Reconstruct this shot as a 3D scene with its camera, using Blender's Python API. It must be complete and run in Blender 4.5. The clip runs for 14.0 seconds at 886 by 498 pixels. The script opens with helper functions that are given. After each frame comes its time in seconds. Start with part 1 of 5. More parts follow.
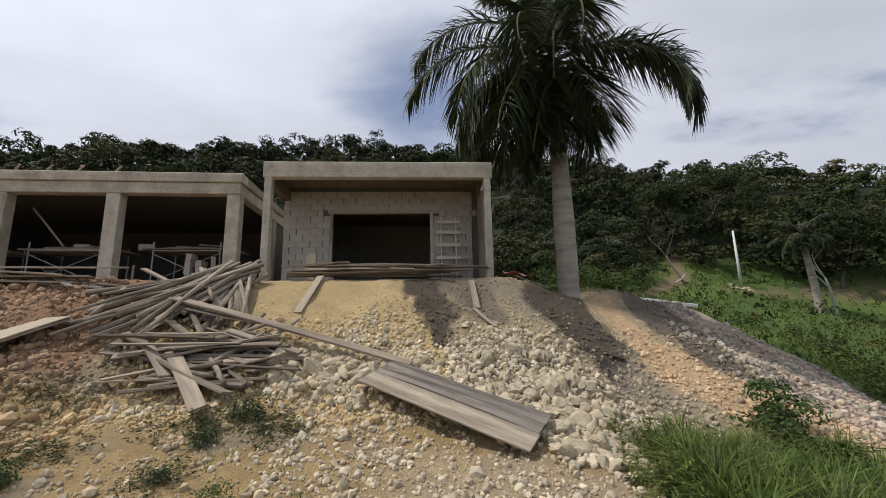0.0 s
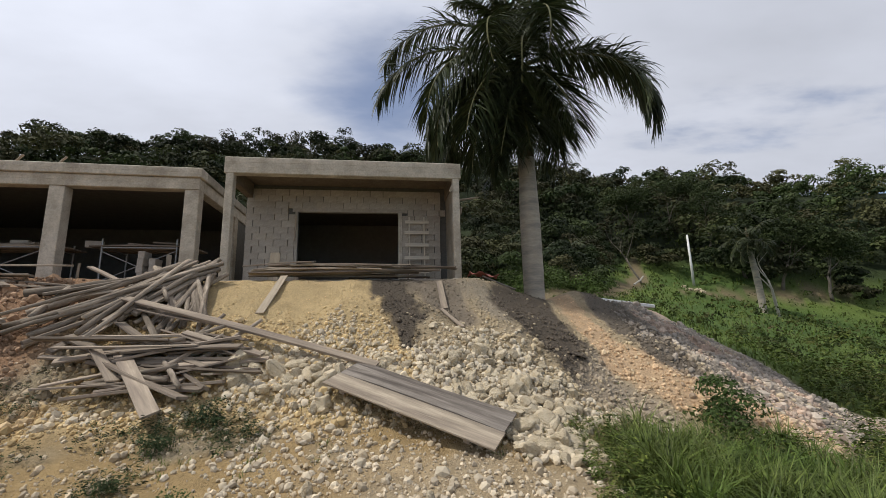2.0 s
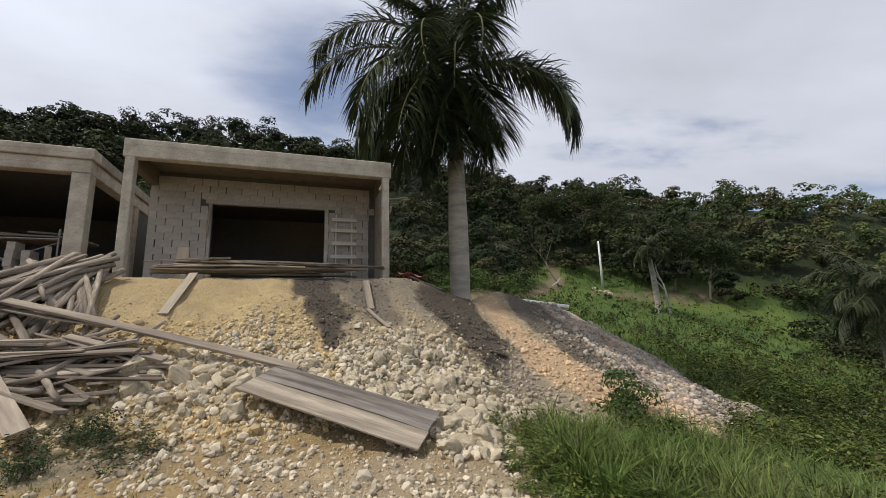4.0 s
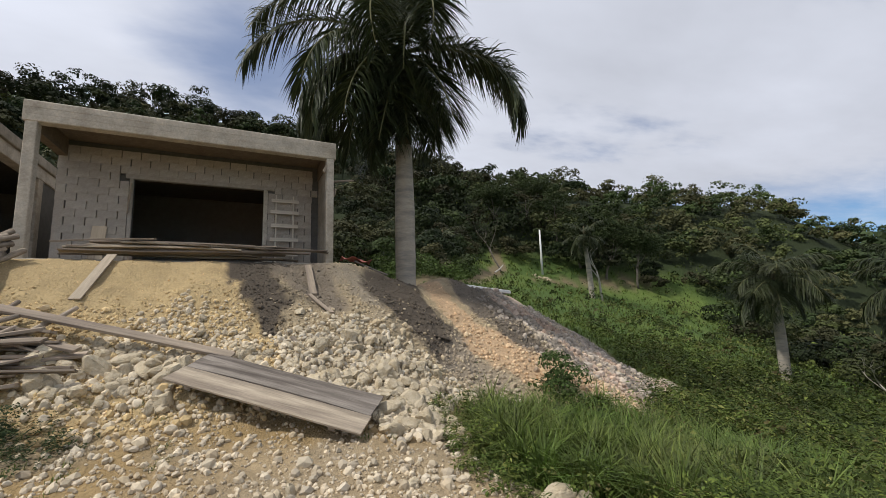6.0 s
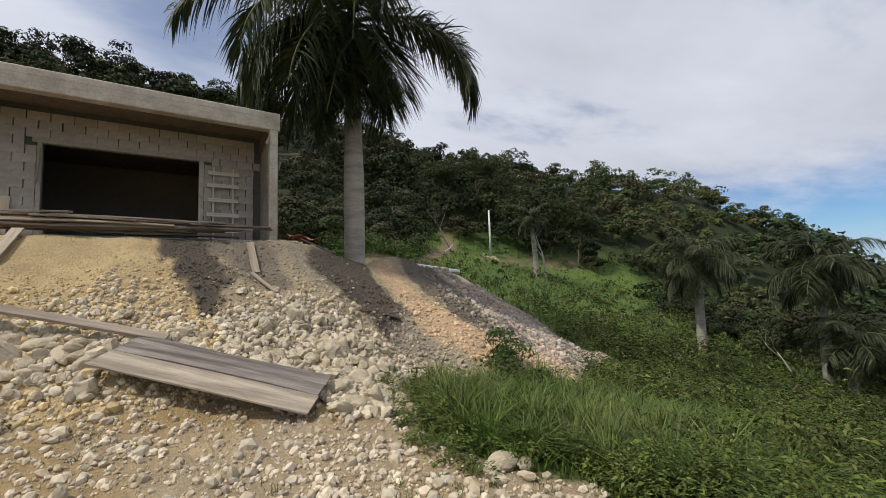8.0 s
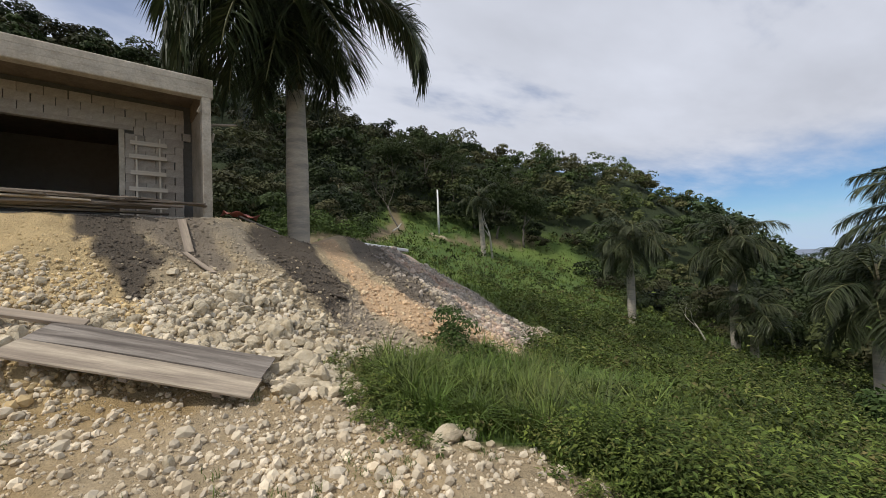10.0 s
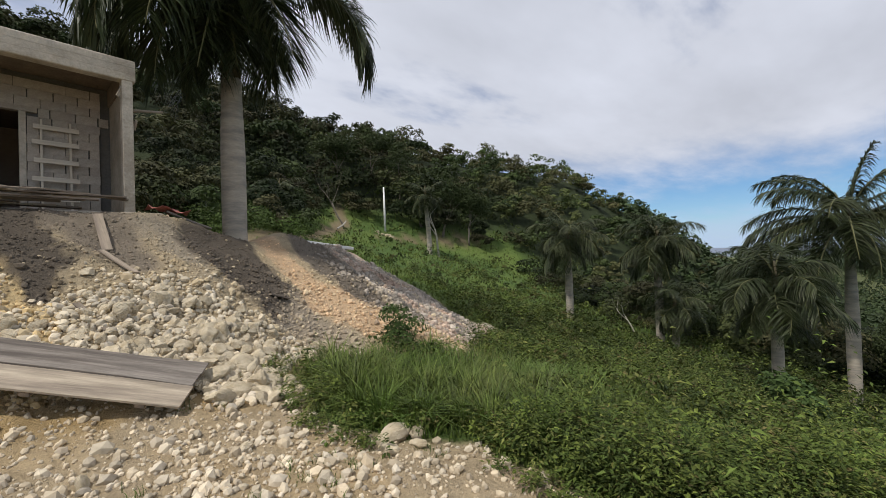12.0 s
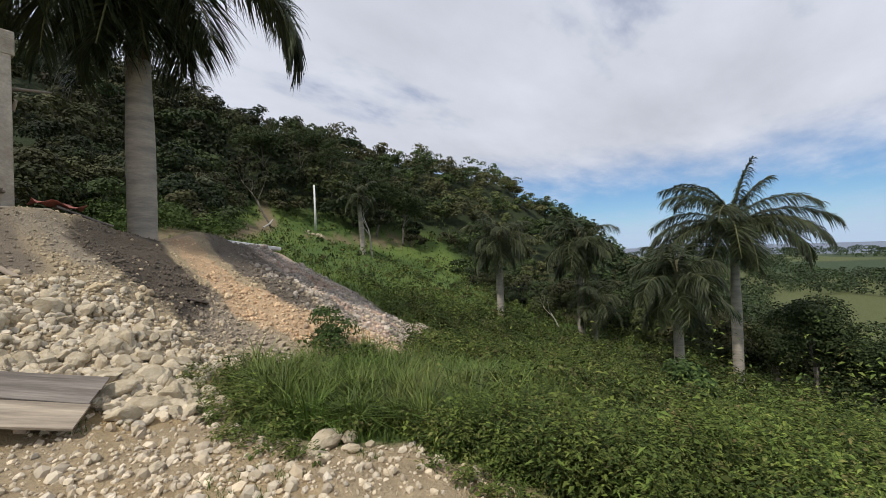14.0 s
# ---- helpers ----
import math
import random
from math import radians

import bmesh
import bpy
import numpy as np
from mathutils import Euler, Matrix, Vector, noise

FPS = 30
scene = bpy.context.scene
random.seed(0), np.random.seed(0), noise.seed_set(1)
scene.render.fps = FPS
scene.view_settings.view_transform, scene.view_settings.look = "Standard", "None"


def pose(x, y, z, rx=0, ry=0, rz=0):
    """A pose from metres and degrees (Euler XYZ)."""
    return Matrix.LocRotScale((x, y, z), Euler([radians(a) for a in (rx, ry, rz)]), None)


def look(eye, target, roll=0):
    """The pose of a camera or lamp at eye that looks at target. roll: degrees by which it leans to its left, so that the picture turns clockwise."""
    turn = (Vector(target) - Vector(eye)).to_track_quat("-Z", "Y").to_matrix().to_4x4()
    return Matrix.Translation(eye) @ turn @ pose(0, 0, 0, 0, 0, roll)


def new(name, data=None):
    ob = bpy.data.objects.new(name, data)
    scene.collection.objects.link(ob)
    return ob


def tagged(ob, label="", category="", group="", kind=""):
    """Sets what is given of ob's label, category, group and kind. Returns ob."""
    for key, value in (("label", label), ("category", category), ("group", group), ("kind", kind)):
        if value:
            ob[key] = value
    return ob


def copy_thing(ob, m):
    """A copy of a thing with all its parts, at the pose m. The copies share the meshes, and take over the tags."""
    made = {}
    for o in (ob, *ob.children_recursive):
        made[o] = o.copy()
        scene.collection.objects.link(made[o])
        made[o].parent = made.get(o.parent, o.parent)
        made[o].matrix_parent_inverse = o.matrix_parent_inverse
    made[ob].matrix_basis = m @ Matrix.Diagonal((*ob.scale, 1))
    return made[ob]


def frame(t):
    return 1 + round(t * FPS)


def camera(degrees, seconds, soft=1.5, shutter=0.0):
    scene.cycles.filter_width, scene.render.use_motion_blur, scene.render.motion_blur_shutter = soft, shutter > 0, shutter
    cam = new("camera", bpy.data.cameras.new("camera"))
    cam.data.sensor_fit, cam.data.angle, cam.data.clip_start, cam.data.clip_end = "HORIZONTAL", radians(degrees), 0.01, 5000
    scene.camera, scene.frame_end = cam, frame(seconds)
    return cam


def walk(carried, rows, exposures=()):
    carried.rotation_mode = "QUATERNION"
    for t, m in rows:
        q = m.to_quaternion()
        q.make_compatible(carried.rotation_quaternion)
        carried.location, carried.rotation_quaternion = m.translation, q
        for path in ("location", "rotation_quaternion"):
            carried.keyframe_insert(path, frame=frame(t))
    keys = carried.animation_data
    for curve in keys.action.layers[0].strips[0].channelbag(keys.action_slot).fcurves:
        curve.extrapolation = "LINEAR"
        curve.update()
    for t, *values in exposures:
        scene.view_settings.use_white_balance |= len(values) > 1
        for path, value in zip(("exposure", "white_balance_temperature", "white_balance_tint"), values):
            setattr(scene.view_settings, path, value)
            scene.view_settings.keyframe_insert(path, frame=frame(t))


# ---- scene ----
cam = camera(95.77, 14.0, soft=0.5)
PATH = [  # seconds, yaw, pitch, roll
    (0.0, -0.34, 10.04, 1.05),
    (0.5, -1.43, 10.06, 1.22),
    (1.0, -1.76, 10.07, 1.16),
    (1.5, -3.91, 10.07, 1.27),
    (2.0, -4.93, 10.02, 1.24),
    (2.5, -8.05, 9.93, 1.25),
    (3.0, -12.02, 9.88, 1.43),
    (3.5, -13.95, 9.81, 1.43),
    (4.0, -15.24, 9.81, 1.50),
    (6.5, -25.00, 6.59, 1.61),
    (7.0, -26.72, 5.69, 1.66),
    (7.5, -28.28, 5.16, 1.65),
    (8.0, -30.16, 4.35, 1.61),
    (10.5, -38.82, 0.77, 1.78),
    (11.0, -40.23, 0.74, 1.75),
    (11.5, -42.85, 0.69, 1.74),
    (12.0, -45.17, 0.66, 1.83),
    (12.5, -48.02, 0.58, 1.88),
    (13.0, -50.36, 0.53, 1.90),
    (13.5, -52.34, 0.46, 1.88),
    (14.0, -54.58, 0.40, 1.90),
]
EYE = (0.0, 0.0, 1.7)
walk(cam, [(t, pose(*EYE, 90 + p, l, a)) for t, a, p, l in PATH], exposures=((0.0, -0.12), (4.0, -0.05), (8.0, -0.03), (14.0, 0.0)))

# ---- world and sun ----
SUN_EL, SUN_AZ = 58.0, -94.0  # degrees above the horizon; degrees clockwise from +y
world = bpy.data.worlds.new("World")
scene.world = world
world.use_nodes = True
wn, wl = world.node_tree.nodes, world.node_tree.links
wn.clear()
sky = wn.new("ShaderNodeTexSky")
sky.sky_type, sky.sun_disc = "NISHITA", False
sky.sun_elevation, sky.sun_rotation = radians(SUN_EL), radians(SUN_AZ)
sky.altitude, sky.air_density, sky.dust_density, sky.ozone_density = 0, 1.0, 0.1, 4.0
coord = wn.new("ShaderNodeTexCoord")
sep = wn.new("ShaderNodeSeparateXYZ")
wl.new(coord.outputs["Generated"], sep.inputs[0])


def wmath(op, a, b=None, clamp=False):
    n = wn.new("ShaderNodeMath")
    n.operation, n.use_clamp = op, clamp
    for i, v in enumerate((a, b)):
        if v is None:
            continue
        if isinstance(v, (int, float)):
            n.inputs[i].default_value = v
        else:
            wl.new(v, n.inputs[i])
    return n.outputs[0]


# cloud sheet: the direction met with a flat layer overhead
up = wmath("MAXIMUM", wmath("ADD", sep.outputs[2], 0.12), 0.04)
flat = wn.new("ShaderNodeCombineXYZ")
wl.new(wmath("DIVIDE", sep.outputs[0], up), flat.inputs[0])
wl.new(wmath("DIVIDE", sep.outputs[1], up), flat.inputs[1])
turn = wn.new("ShaderNodeMapping")
turn.inputs["Rotation"].default_value = (0, 0, radians(28))
turn.inputs["Scale"].default_value = (0.55, 1.0, 1.0)
turn.inputs["Location"].default_value = (3.1, 1.7, 0.0)
wl.new(flat.outputs[0], turn.inputs[0])


def wnoise(scale, detail, rough, vec):
    n = wn.new("ShaderNodeTexNoise")
    n.inputs["Scale"].default_value, n.inputs["Detail"].default_value, n.inputs["Roughness"].default_value = scale, detail, rough
    wl.new(vec, n.inputs["Vector"])
    return n.outputs["Fac"]


big, fine = wnoise(0.75, 7, 0.55, turn.outputs[0]), wnoise(2.6, 6, 0.6, turn.outputs[0])
cover = wn.new("ShaderNodeMapRange")
cover.interpolation_type = "SMOOTHSTEP"
cover.inputs["From Min"].default_value, cover.inputs["From Max"].default_value = 0.30, 0.44
wl.new(wmath("ADD", wmath("MULTIPLY", big, 0.8), wmath("MULTIPLY", fine, 0.2)), cover.inputs["Value"])
# a clear strip low over the sea
low = wn.new("ShaderNodeMapRange")
low.interpolation_type = "SMOOTHSTEP"
low.inputs["From Min"].default_value, low.inputs["From Max"].default_value = 0.09, 0.24
wl.new(wmath("ADD", sep.outputs[2], wmath("MULTIPLY", wmath("SUBTRACT", fine, 0.5), 0.16)), low.inputs["Value"])
tone = wn.new("ShaderNodeMapRange")
tone.inputs["From Min"].default_value, tone.inputs["From Max"].default_value = 0.3, 0.7
tone.inputs["To Min"].default_value, tone.inputs["To Max"].default_value = 0.80, 1.06
wl.new(wnoise(1.3, 5, 0.55, turn.outputs[0]), tone.inputs["Value"])
cloud = wn.new("ShaderNodeVectorMath")
cloud.operation = "SCALE"
cloud.inputs[0].default_value = (0.75, 0.785, 0.89)
# the cloud bank is thinner and brighter on the sun's side
toward = wn.new("ShaderNodeVectorMath")
toward.operation = "DOT_PRODUCT"
toward.inputs[1].default_value = (-0.60, 0.45, 0.66)
wl.new(coord.outputs["Generated"], toward.inputs[0])
glow = wmath("POWER", wmath("MAXIMUM", toward.outputs["Value"], 0.0), 5.0)
wl.new(wmath("MULTIPLY", tone.outputs[0], wmath("ADD", 0.92, wmath("MULTIPLY", glow, 0.42))), cloud.inputs["Scale"])
blue = wn.new("ShaderNodeVectorMath")
blue.operation = "SCALE"
tintn = wn.new("ShaderNodeVectorMath")
tintn.operation = "MULTIPLY"
wl.new(sky.outputs[0], tintn.inputs[0])
tintn.inputs[1].default_value = (0.72, 0.92, 1.12)
wl.new(tintn.outputs[0], blue.inputs[0])
blue.inputs["Scale"].default_value = 0.09
# one ragged gap in the sheet, ahead and high
gap = wn.new("ShaderNodeVectorMath")
gap.operation = "DISTANCE"
gap.inputs[1].default_value = (-0.06, 0.83, 0.50)
wl.new(coord.outputs["Generated"], gap.inputs[0])
open_sky = wn.new("ShaderNodeMapRange")
open_sky.interpolation_type = "SMOOTHSTEP"
open_sky.inputs["From Min"].default_value, open_sky.inputs["From Max"].default_value = 0.02, 0.26
open_sky.inputs["To Min"].default_value = 0.30
wl.new(wmath("ADD", gap.outputs["Value"], wmath("MULTIPLY", wmath("SUBTRACT", big, 0.5), 1.1)), open_sky.inputs["Value"])
mixer = wn.new("ShaderNodeMix")
mixer.data_type = "RGBA"
wl.new(wmath("MULTIPLY", wmath("MULTIPLY", cover.outputs[0], low.outputs[0]), open_sky.outputs[0]), mixer.inputs[0])
wl.new(blue.outputs[0], mixer.inputs[6])
wl.new(cloud.outputs[0], mixer.inputs[7])
# pale sea haze along the horizon
rim = wn.new("ShaderNodeMapRange")
rim.interpolation_type = "SMOOTHSTEP"
rim.inputs["From Min"].default_value, rim.inputs["From Max"].default_value = 0.11, 0.0
wl.new(wmath("ADD", sep.outputs[2], wmath("MULTIPLY", wmath("SUBTRACT", fine, 0.5), 0.10)), rim.inputs["Value"])
hazed = wn.new("ShaderNodeMix")
hazed.data_type = "RGBA"
wl.new(wmath("MULTIPLY", rim.outputs[0], 0.85), hazed.inputs[0])
wl.new(mixer.outputs[2], hazed.inputs[6])
hazed.inputs[7].default_value = (0.47, 0.60, 0.82, 1)
back = wn.new("ShaderNodeBackground")
wl.new(hazed.outputs[2], back.inputs[0])
back.inputs[1].default_value = 1.0
wout = wn.new("ShaderNodeOutputWorld")
wl.new(back.outputs[0], wout.inputs[0])

sun_data = bpy.data.lights.new("sun", "SUN")
sun_data.energy, sun_data.angle, sun_data.color = 3.25, radians(2.5), (1.0, 0.945, 0.85)
sun = new("sun", sun_data)
sa, se = radians(SUN_AZ), radians(SUN_EL)
sun.matrix_world = look((0, 0, 0), (-math.sin(sa) * math.cos(se), -math.cos(sa) * math.cos(se), -math.sin(se)))
sun.location = (-20, 20, 60)


# ---- materials ----
def material(name, colour, rough=0.9, spread=0.25, scale=3.0, fine_scale=30.0, bump=0.3, bump_scale=60.0, second=None,
             attribute="", island=0.0, per_object=0.0, stretch=(1, 1, 1), transl=0.0, metal=0.0, depth=0.01):
    """A rough surface with two scales of variation: broad stains towards `second`, fine grain, and relief."""
    m = bpy.data.materials.new(name)
    m.use_nodes = True
    n, l = m.node_tree.nodes, m.node_tree.links
    b = n["Principled BSDF"]
    b.inputs["Roughness"].default_value, b.inputs["Metallic"].default_value = rough, metal
    b.inputs["Specular IOR Level"].default_value = 0.25
    tc = n.new("ShaderNodeTexCoord")
    mp = n.new("ShaderNodeMapping")
    mp.inputs["Scale"].default_value = stretch
    l.new(tc.outputs["Object"], mp.inputs[0])

    def noise_node(s, d=6, r=0.6):
        t = n.new("ShaderNodeTexNoise")
        t.inputs["Scale"].default_value, t.inputs["Detail"].default_value, t.inputs["Roughness"].default_value = s, d, r
        l.new(mp.outputs[0], t.inputs["Vector"])
        return t.outputs["Fac"]

    def mix(kind, fac, a, c):
        x = n.new("ShaderNodeMix")
        x.data_type, x.blend_type = "RGBA", kind
        for i, v in ((0, fac), (6, a), (7, c)):
            if isinstance(v, (int, float)):
                x.inputs[i].default_value = v
            elif isinstance(v, tuple):
                x.inputs[i].default_value = (*v, 1)
            else:
                l.new(v, x.inputs[i])
        return x.outputs[2]

    def ramp(v, lo, hi, a, c):
        r = n.new("ShaderNodeMapRange")
        for k, q in (("From Min", lo), ("From Max", hi), ("To Min", a), ("To Max", c)):
            r.inputs[k].default_value = q
        l.new(v, r.inputs["Value"])
        return r.outputs[0]

    if attribute:
        a = n.new("ShaderNodeAttribute")
        a.attribute_name = attribute
        base = a.outputs["Color"]
    else:
        base = colour
    if second:
        base = mix("MIX", ramp(noise_node(scale), 0.42, 0.62, 0, 1), base, second)
    base = mix("MULTIPLY", 1.0, base, ramp(noise_node(scale * 2.7), 0.25, 0.75, 1 - spread, 1 + spread * 0.6))
    base = mix("MULTIPLY", 1.0, base, ramp(noise_node(fine_scale, 4, 0.7), 0.25, 0.75, 1 - spread, 1 + spread * 0.6))
    if island:
        g = n.new("ShaderNodeNewGeometry")
        base = mix("MULTIPLY", 1.0, base, ramp(g.outputs["Random Per Island"], 0, 1, 1 - island, 1 + island))
    if per_object:
        o = n.new("ShaderNodeObjectInfo")
        base = mix("MULTIPLY", 1.0, base, ramp(o.outputs["Random"], 0, 1, 1 - per_object, 1 + per_object))
    l.new(base, b.inputs["Base Color"])
    if bump:
        bp = n.new("ShaderNodeBump")
        bp.inputs["Strength"].default_value, bp.inputs["Distance"].default_value = bump, depth
        l.new(noise_node(bump_scale, 6, 0.65), bp.inputs["Height"])
        l.new(bp.outputs[0], b.inputs["Normal"])
    if transl:
        tr = n.new("ShaderNodeBsdfTranslucent")
        l.new(base, tr.inputs[0])
        ms = n.new("ShaderNodeMixShader")
        ms.inputs[0].default_value = transl
        l.new(b.outputs[0], ms.inputs[1])
        l.new(tr.outputs[0], ms.inputs[2])
        l.new(ms.outputs[0], n["Material Output"].inputs[0])
    return m


M_GROUND = material("earth", (0.4, 0.35, 0.28), 0.95, 0.22, 1.2, 26.0, 0.9, 34.0, attribute="zone", depth=0.06)
M_CONCRETE = material("raw_concrete", (0.55, 0.495, 0.41), 0.9, 0.24, 1.4, 22.0, 0.45, 40.0, second=(0.40, 0.35, 0.28))
M_CONCRETE_DARK = material("darker_concrete", (0.36, 0.315, 0.25), 0.9, 0.2, 1.8, 20.0, 0.35, 40.0, second=(0.27, 0.235, 0.18))
# darker and browner than the other cast concrete
M_SOFFIT = material("dark_brown_concrete", (0.20, 0.155, 0.11), 0.9, 0.25, 2.0, 18.0, 0.3, 30.0)
M_BLOCK = material("concrete_block", (0.425, 0.38, 0.325), 0.95, 0.2, 3.0, 50.0, 0.5, 80.0, per_object=0.09)
M_LADDER = material("bleached_wood", (0.58, 0.52, 0.43), 0.85, 0.12, 2.0, 16.0, 0.4, 20.0, stretch=(0.25, 3, 3))
# block colour with the shade of unlit rooms and open joints put in
M_SHADED_BLOCK = material("shade_dark_block", (0.13, 0.125, 0.115), 0.95, 0.2, 2.0, 30.0, 0.4, 50.0)
M_LOG = material("weathered_pole", (0.40, 0.335, 0.265), 0.9, 0.4, 2.0, 14.0, 0.9, 18.0, second=(0.22, 0.18, 0.14), stretch=(0.4, 3, 3), per_object=0.32)
M_MORTAR = material("mortar", (0.33, 0.30, 0.26), 0.95, 0.15, 3.0, 40.0, 0.4, 60.0)
M_WOOD = material("weathered_wood", (0.37, 0.305, 0.235), 0.85, 0.3, 2.0, 16.0, 0.5, 20.0, second=(0.24, 0.195, 0.155), stretch=(0.25, 3, 3), per_object=0.36)
M_WOOD_PALE = material("fresh_board", (0.40, 0.335, 0.255), 0.85, 0.24, 2.0, 16.0, 0.4, 20.0, stretch=(0.25, 3, 3), per_object=0.12)
M_WOOD_DARK = material("cement_stained_board", (0.13, 0.11, 0.095), 0.85, 0.35, 2.0, 12.0, 0.5, 20.0, second=(0.25, 0.22, 0.19), stretch=(0.25, 3, 3))
M_STONE = material("limestone", (0.61, 0.525, 0.385), 0.95, 0.14, 1.2, 9.0, 0.6, 8.0, second=(0.50, 0.415, 0.285), per_object=0.2, depth=0.08)
M_STONES = material("limestone_rubble", (0.56, 0.50, 0.40), 0.95, 0.12, 3.0, 24.0, 0.5, 30.0, attribute="zone", island=0.22)
M_TRUNK = material("palm_trunk", (0.42, 0.37, 0.30), 0.9, 0.16, 1.0, 12.0, 0.4, 14.0, second=(0.27, 0.25, 0.22), stretch=(1, 1, 5))
M_SHAFT = material("palm_sheath", (0.10, 0.085, 0.05), 0.8, 0.3, 3.0, 20.0, 0.3, 20.0, stretch=(3, 3, 0.5))
M_FROND = material("palm_leaflet", (0.034, 0.048, 0.018), 0.5, 0.3, 0.8, 6.0, 0.0, 10.0, second=(0.058, 0.068, 0.028), island=0.45, transl=0.15)
M_RACHIS = material("palm_rachis", (0.13, 0.13, 0.06), 0.7, 0.2, 2.0, 12.0, 0.2, 20.0)
M_FOREST = material("forest_leaves", (0.075, 0.10, 0.032), 0.75, 0.25, 0.05, 0.4, 0.0, 10.0, attribute="zone", island=0.28, transl=0.15)
M_BARK = material("bark", (0.16, 0.14, 0.115), 0.95, 0.3, 2.0, 14.0, 0.6, 14.0)
M_GRASS = material("grass_blades", (0.100, 0.160, 0.030), 0.5, 0.35, 0.5, 3.0, 0.0, 10.0, second=(0.165, 0.195, 0.055), island=0.5, transl=0.3)
M_STEEL = material("galvanised_tube", (0.35, 0.35, 0.35), 0.5, 0.2, 3.0, 30.0, 0.1, 40.0, metal=0.6)
M_WHITE = material("white_paint", (0.72, 0.72, 0.70), 0.7, 0.1, 2.0, 20.0, 0.2, 30.0)


# ---- building helpers ----
def smooth(v, lo, hi):
    t = np.clip((np.asarray(v, float) - lo) / (hi - lo), 0, 1)
    return t * t * (3 - 2 * t)


def lattice(ix, iy, seed):
    h = (ix * 374761393 + iy * 668265263 + seed * 2147483647) & 0xFFFFFFFF
    h = ((h ^ (h >> 13)) * 1274126177) & 0xFFFFFFFF
    return ((h ^ (h >> 16)) & 0xFFFF) / 65535.0


def vnoise(x, y, seed=1):
    """Smooth value noise in 0..1."""
    x, y = np.asarray(x, float), np.asarray(y, float)
    ix, iy = np.floor(x).astype(np.int64), np.floor(y).astype(np.int64)
    fx, fy = x - ix, y - iy
    fx, fy = fx * fx * (3 - 2 * fx), fy * fy * (3 - 2 * fy)
    a, b = lattice(ix, iy, seed), lattice(ix + 1, iy, seed)
    c, d = lattice(ix, iy + 1, seed), lattice(ix + 1, iy + 1, seed)
    return (a * (1 - fx) + b * fx) * (1 - fy) + (c * (1 - fx) + d * fx) * fy


def fbm(x, y, seed=1, octaves=4):
    v, amp, tot = 0.0, 1.0, 0.0
    for i in range(octaves):
        v, tot = v + amp * vnoise(np.asarray(x) * 2 ** i, np.asarray(y) * 2 ** i, seed + i), tot + amp
        amp *= 0.5
    return v / tot


def mesh_from(name, verts, faces, mat, smooth_shade=False):
    me = bpy.data.meshes.new(name)
    me.from_pydata([tuple(v) for v in verts], [], [tuple(f) for f in faces])
    me.materials.append(mat)
    if smooth_shade:
        me.polygons.foreach_set("use_smooth", [True] * len(me.polygons))
    me.update()
    return me


def quick_mesh(name, verts, faces, mat, colours=None, smooth_shade=False):
    """A mesh from an (n, 3) array and an (m, k) array of faces of equal size."""
    verts, faces = np.asarray(verts, np.float32), np.asarray(faces, np.int32)
    me = bpy.data.meshes.new(name)
    k = faces.shape[1]
    me.vertices.add(len(verts))
    me.vertices.foreach_set("co", verts.ravel())
    me.loops.add(faces.size)
    me.loops.foreach_set("vertex_index", faces.ravel())
    me.polygons.add(len(faces))
    me.polygons.foreach_set("loop_start", np.arange(0, faces.size, k, dtype=np.int32))
    me.polygons.foreach_set("use_smooth", np.full(len(faces), smooth_shade))
    me.materials.append(mat)
    if colours is not None:
        at = me.color_attributes.new("zone", "FLOAT_COLOR", "POINT")
        at.data.foreach_set("color", np.concatenate([colours, np.ones((len(colours), 1))], 1).astype(np.float32).ravel())
    me.update(calc_edges=True)
    me.validate()
    return me


def thing(name, label, category, group="", at=None):
    e = new(name)
    e.empty_display_size = 0.2
    if at is not None:
        e.matrix_basis = at
    return tagged(e, label, category, group)


def child(name, me, parent, at=None, label=""):
    ob = new(name, me)
    ob.parent = parent
    if at is not None:
        ob.matrix_basis = at
    return tagged(ob, label)


def part(name, bm, mat, parent=None, label="", at=None, smooth_shade=False):
    me = bpy.data.meshes.new(name)
    bm.to_mesh(me)
    bm.free()
    me.materials.append(mat)
    if smooth_shade:
        me.polygons.foreach_set("use_smooth", [True] * len(me.polygons))
    ob = new(name, me)
    if parent:
        ob.parent = parent
    if at is not None:
        ob.matrix_basis = at
    return tagged(ob, label)


def box_bm(x0, x1, y0, y1, z0, z1, bevel=0.0, bm=None):
    bm = bm or bmesh.new()
    r = bmesh.ops.create_cube(bm, size=1.0)
    for v in r["verts"]:
        v.co = Vector(((x0 + x1) / 2 + v.co.x * (x1 - x0), (y0 + y1) / 2 + v.co.y * (y1 - y0), (z0 + z1) / 2 + v.co.z * (z1 - z0)))
    if bevel:
        es = {e for v in r["verts"] for e in v.link_edges}
        bmesh.ops.bevel(bm, geom=list(es), offset=bevel, segments=1, affect="EDGES")
    return bm


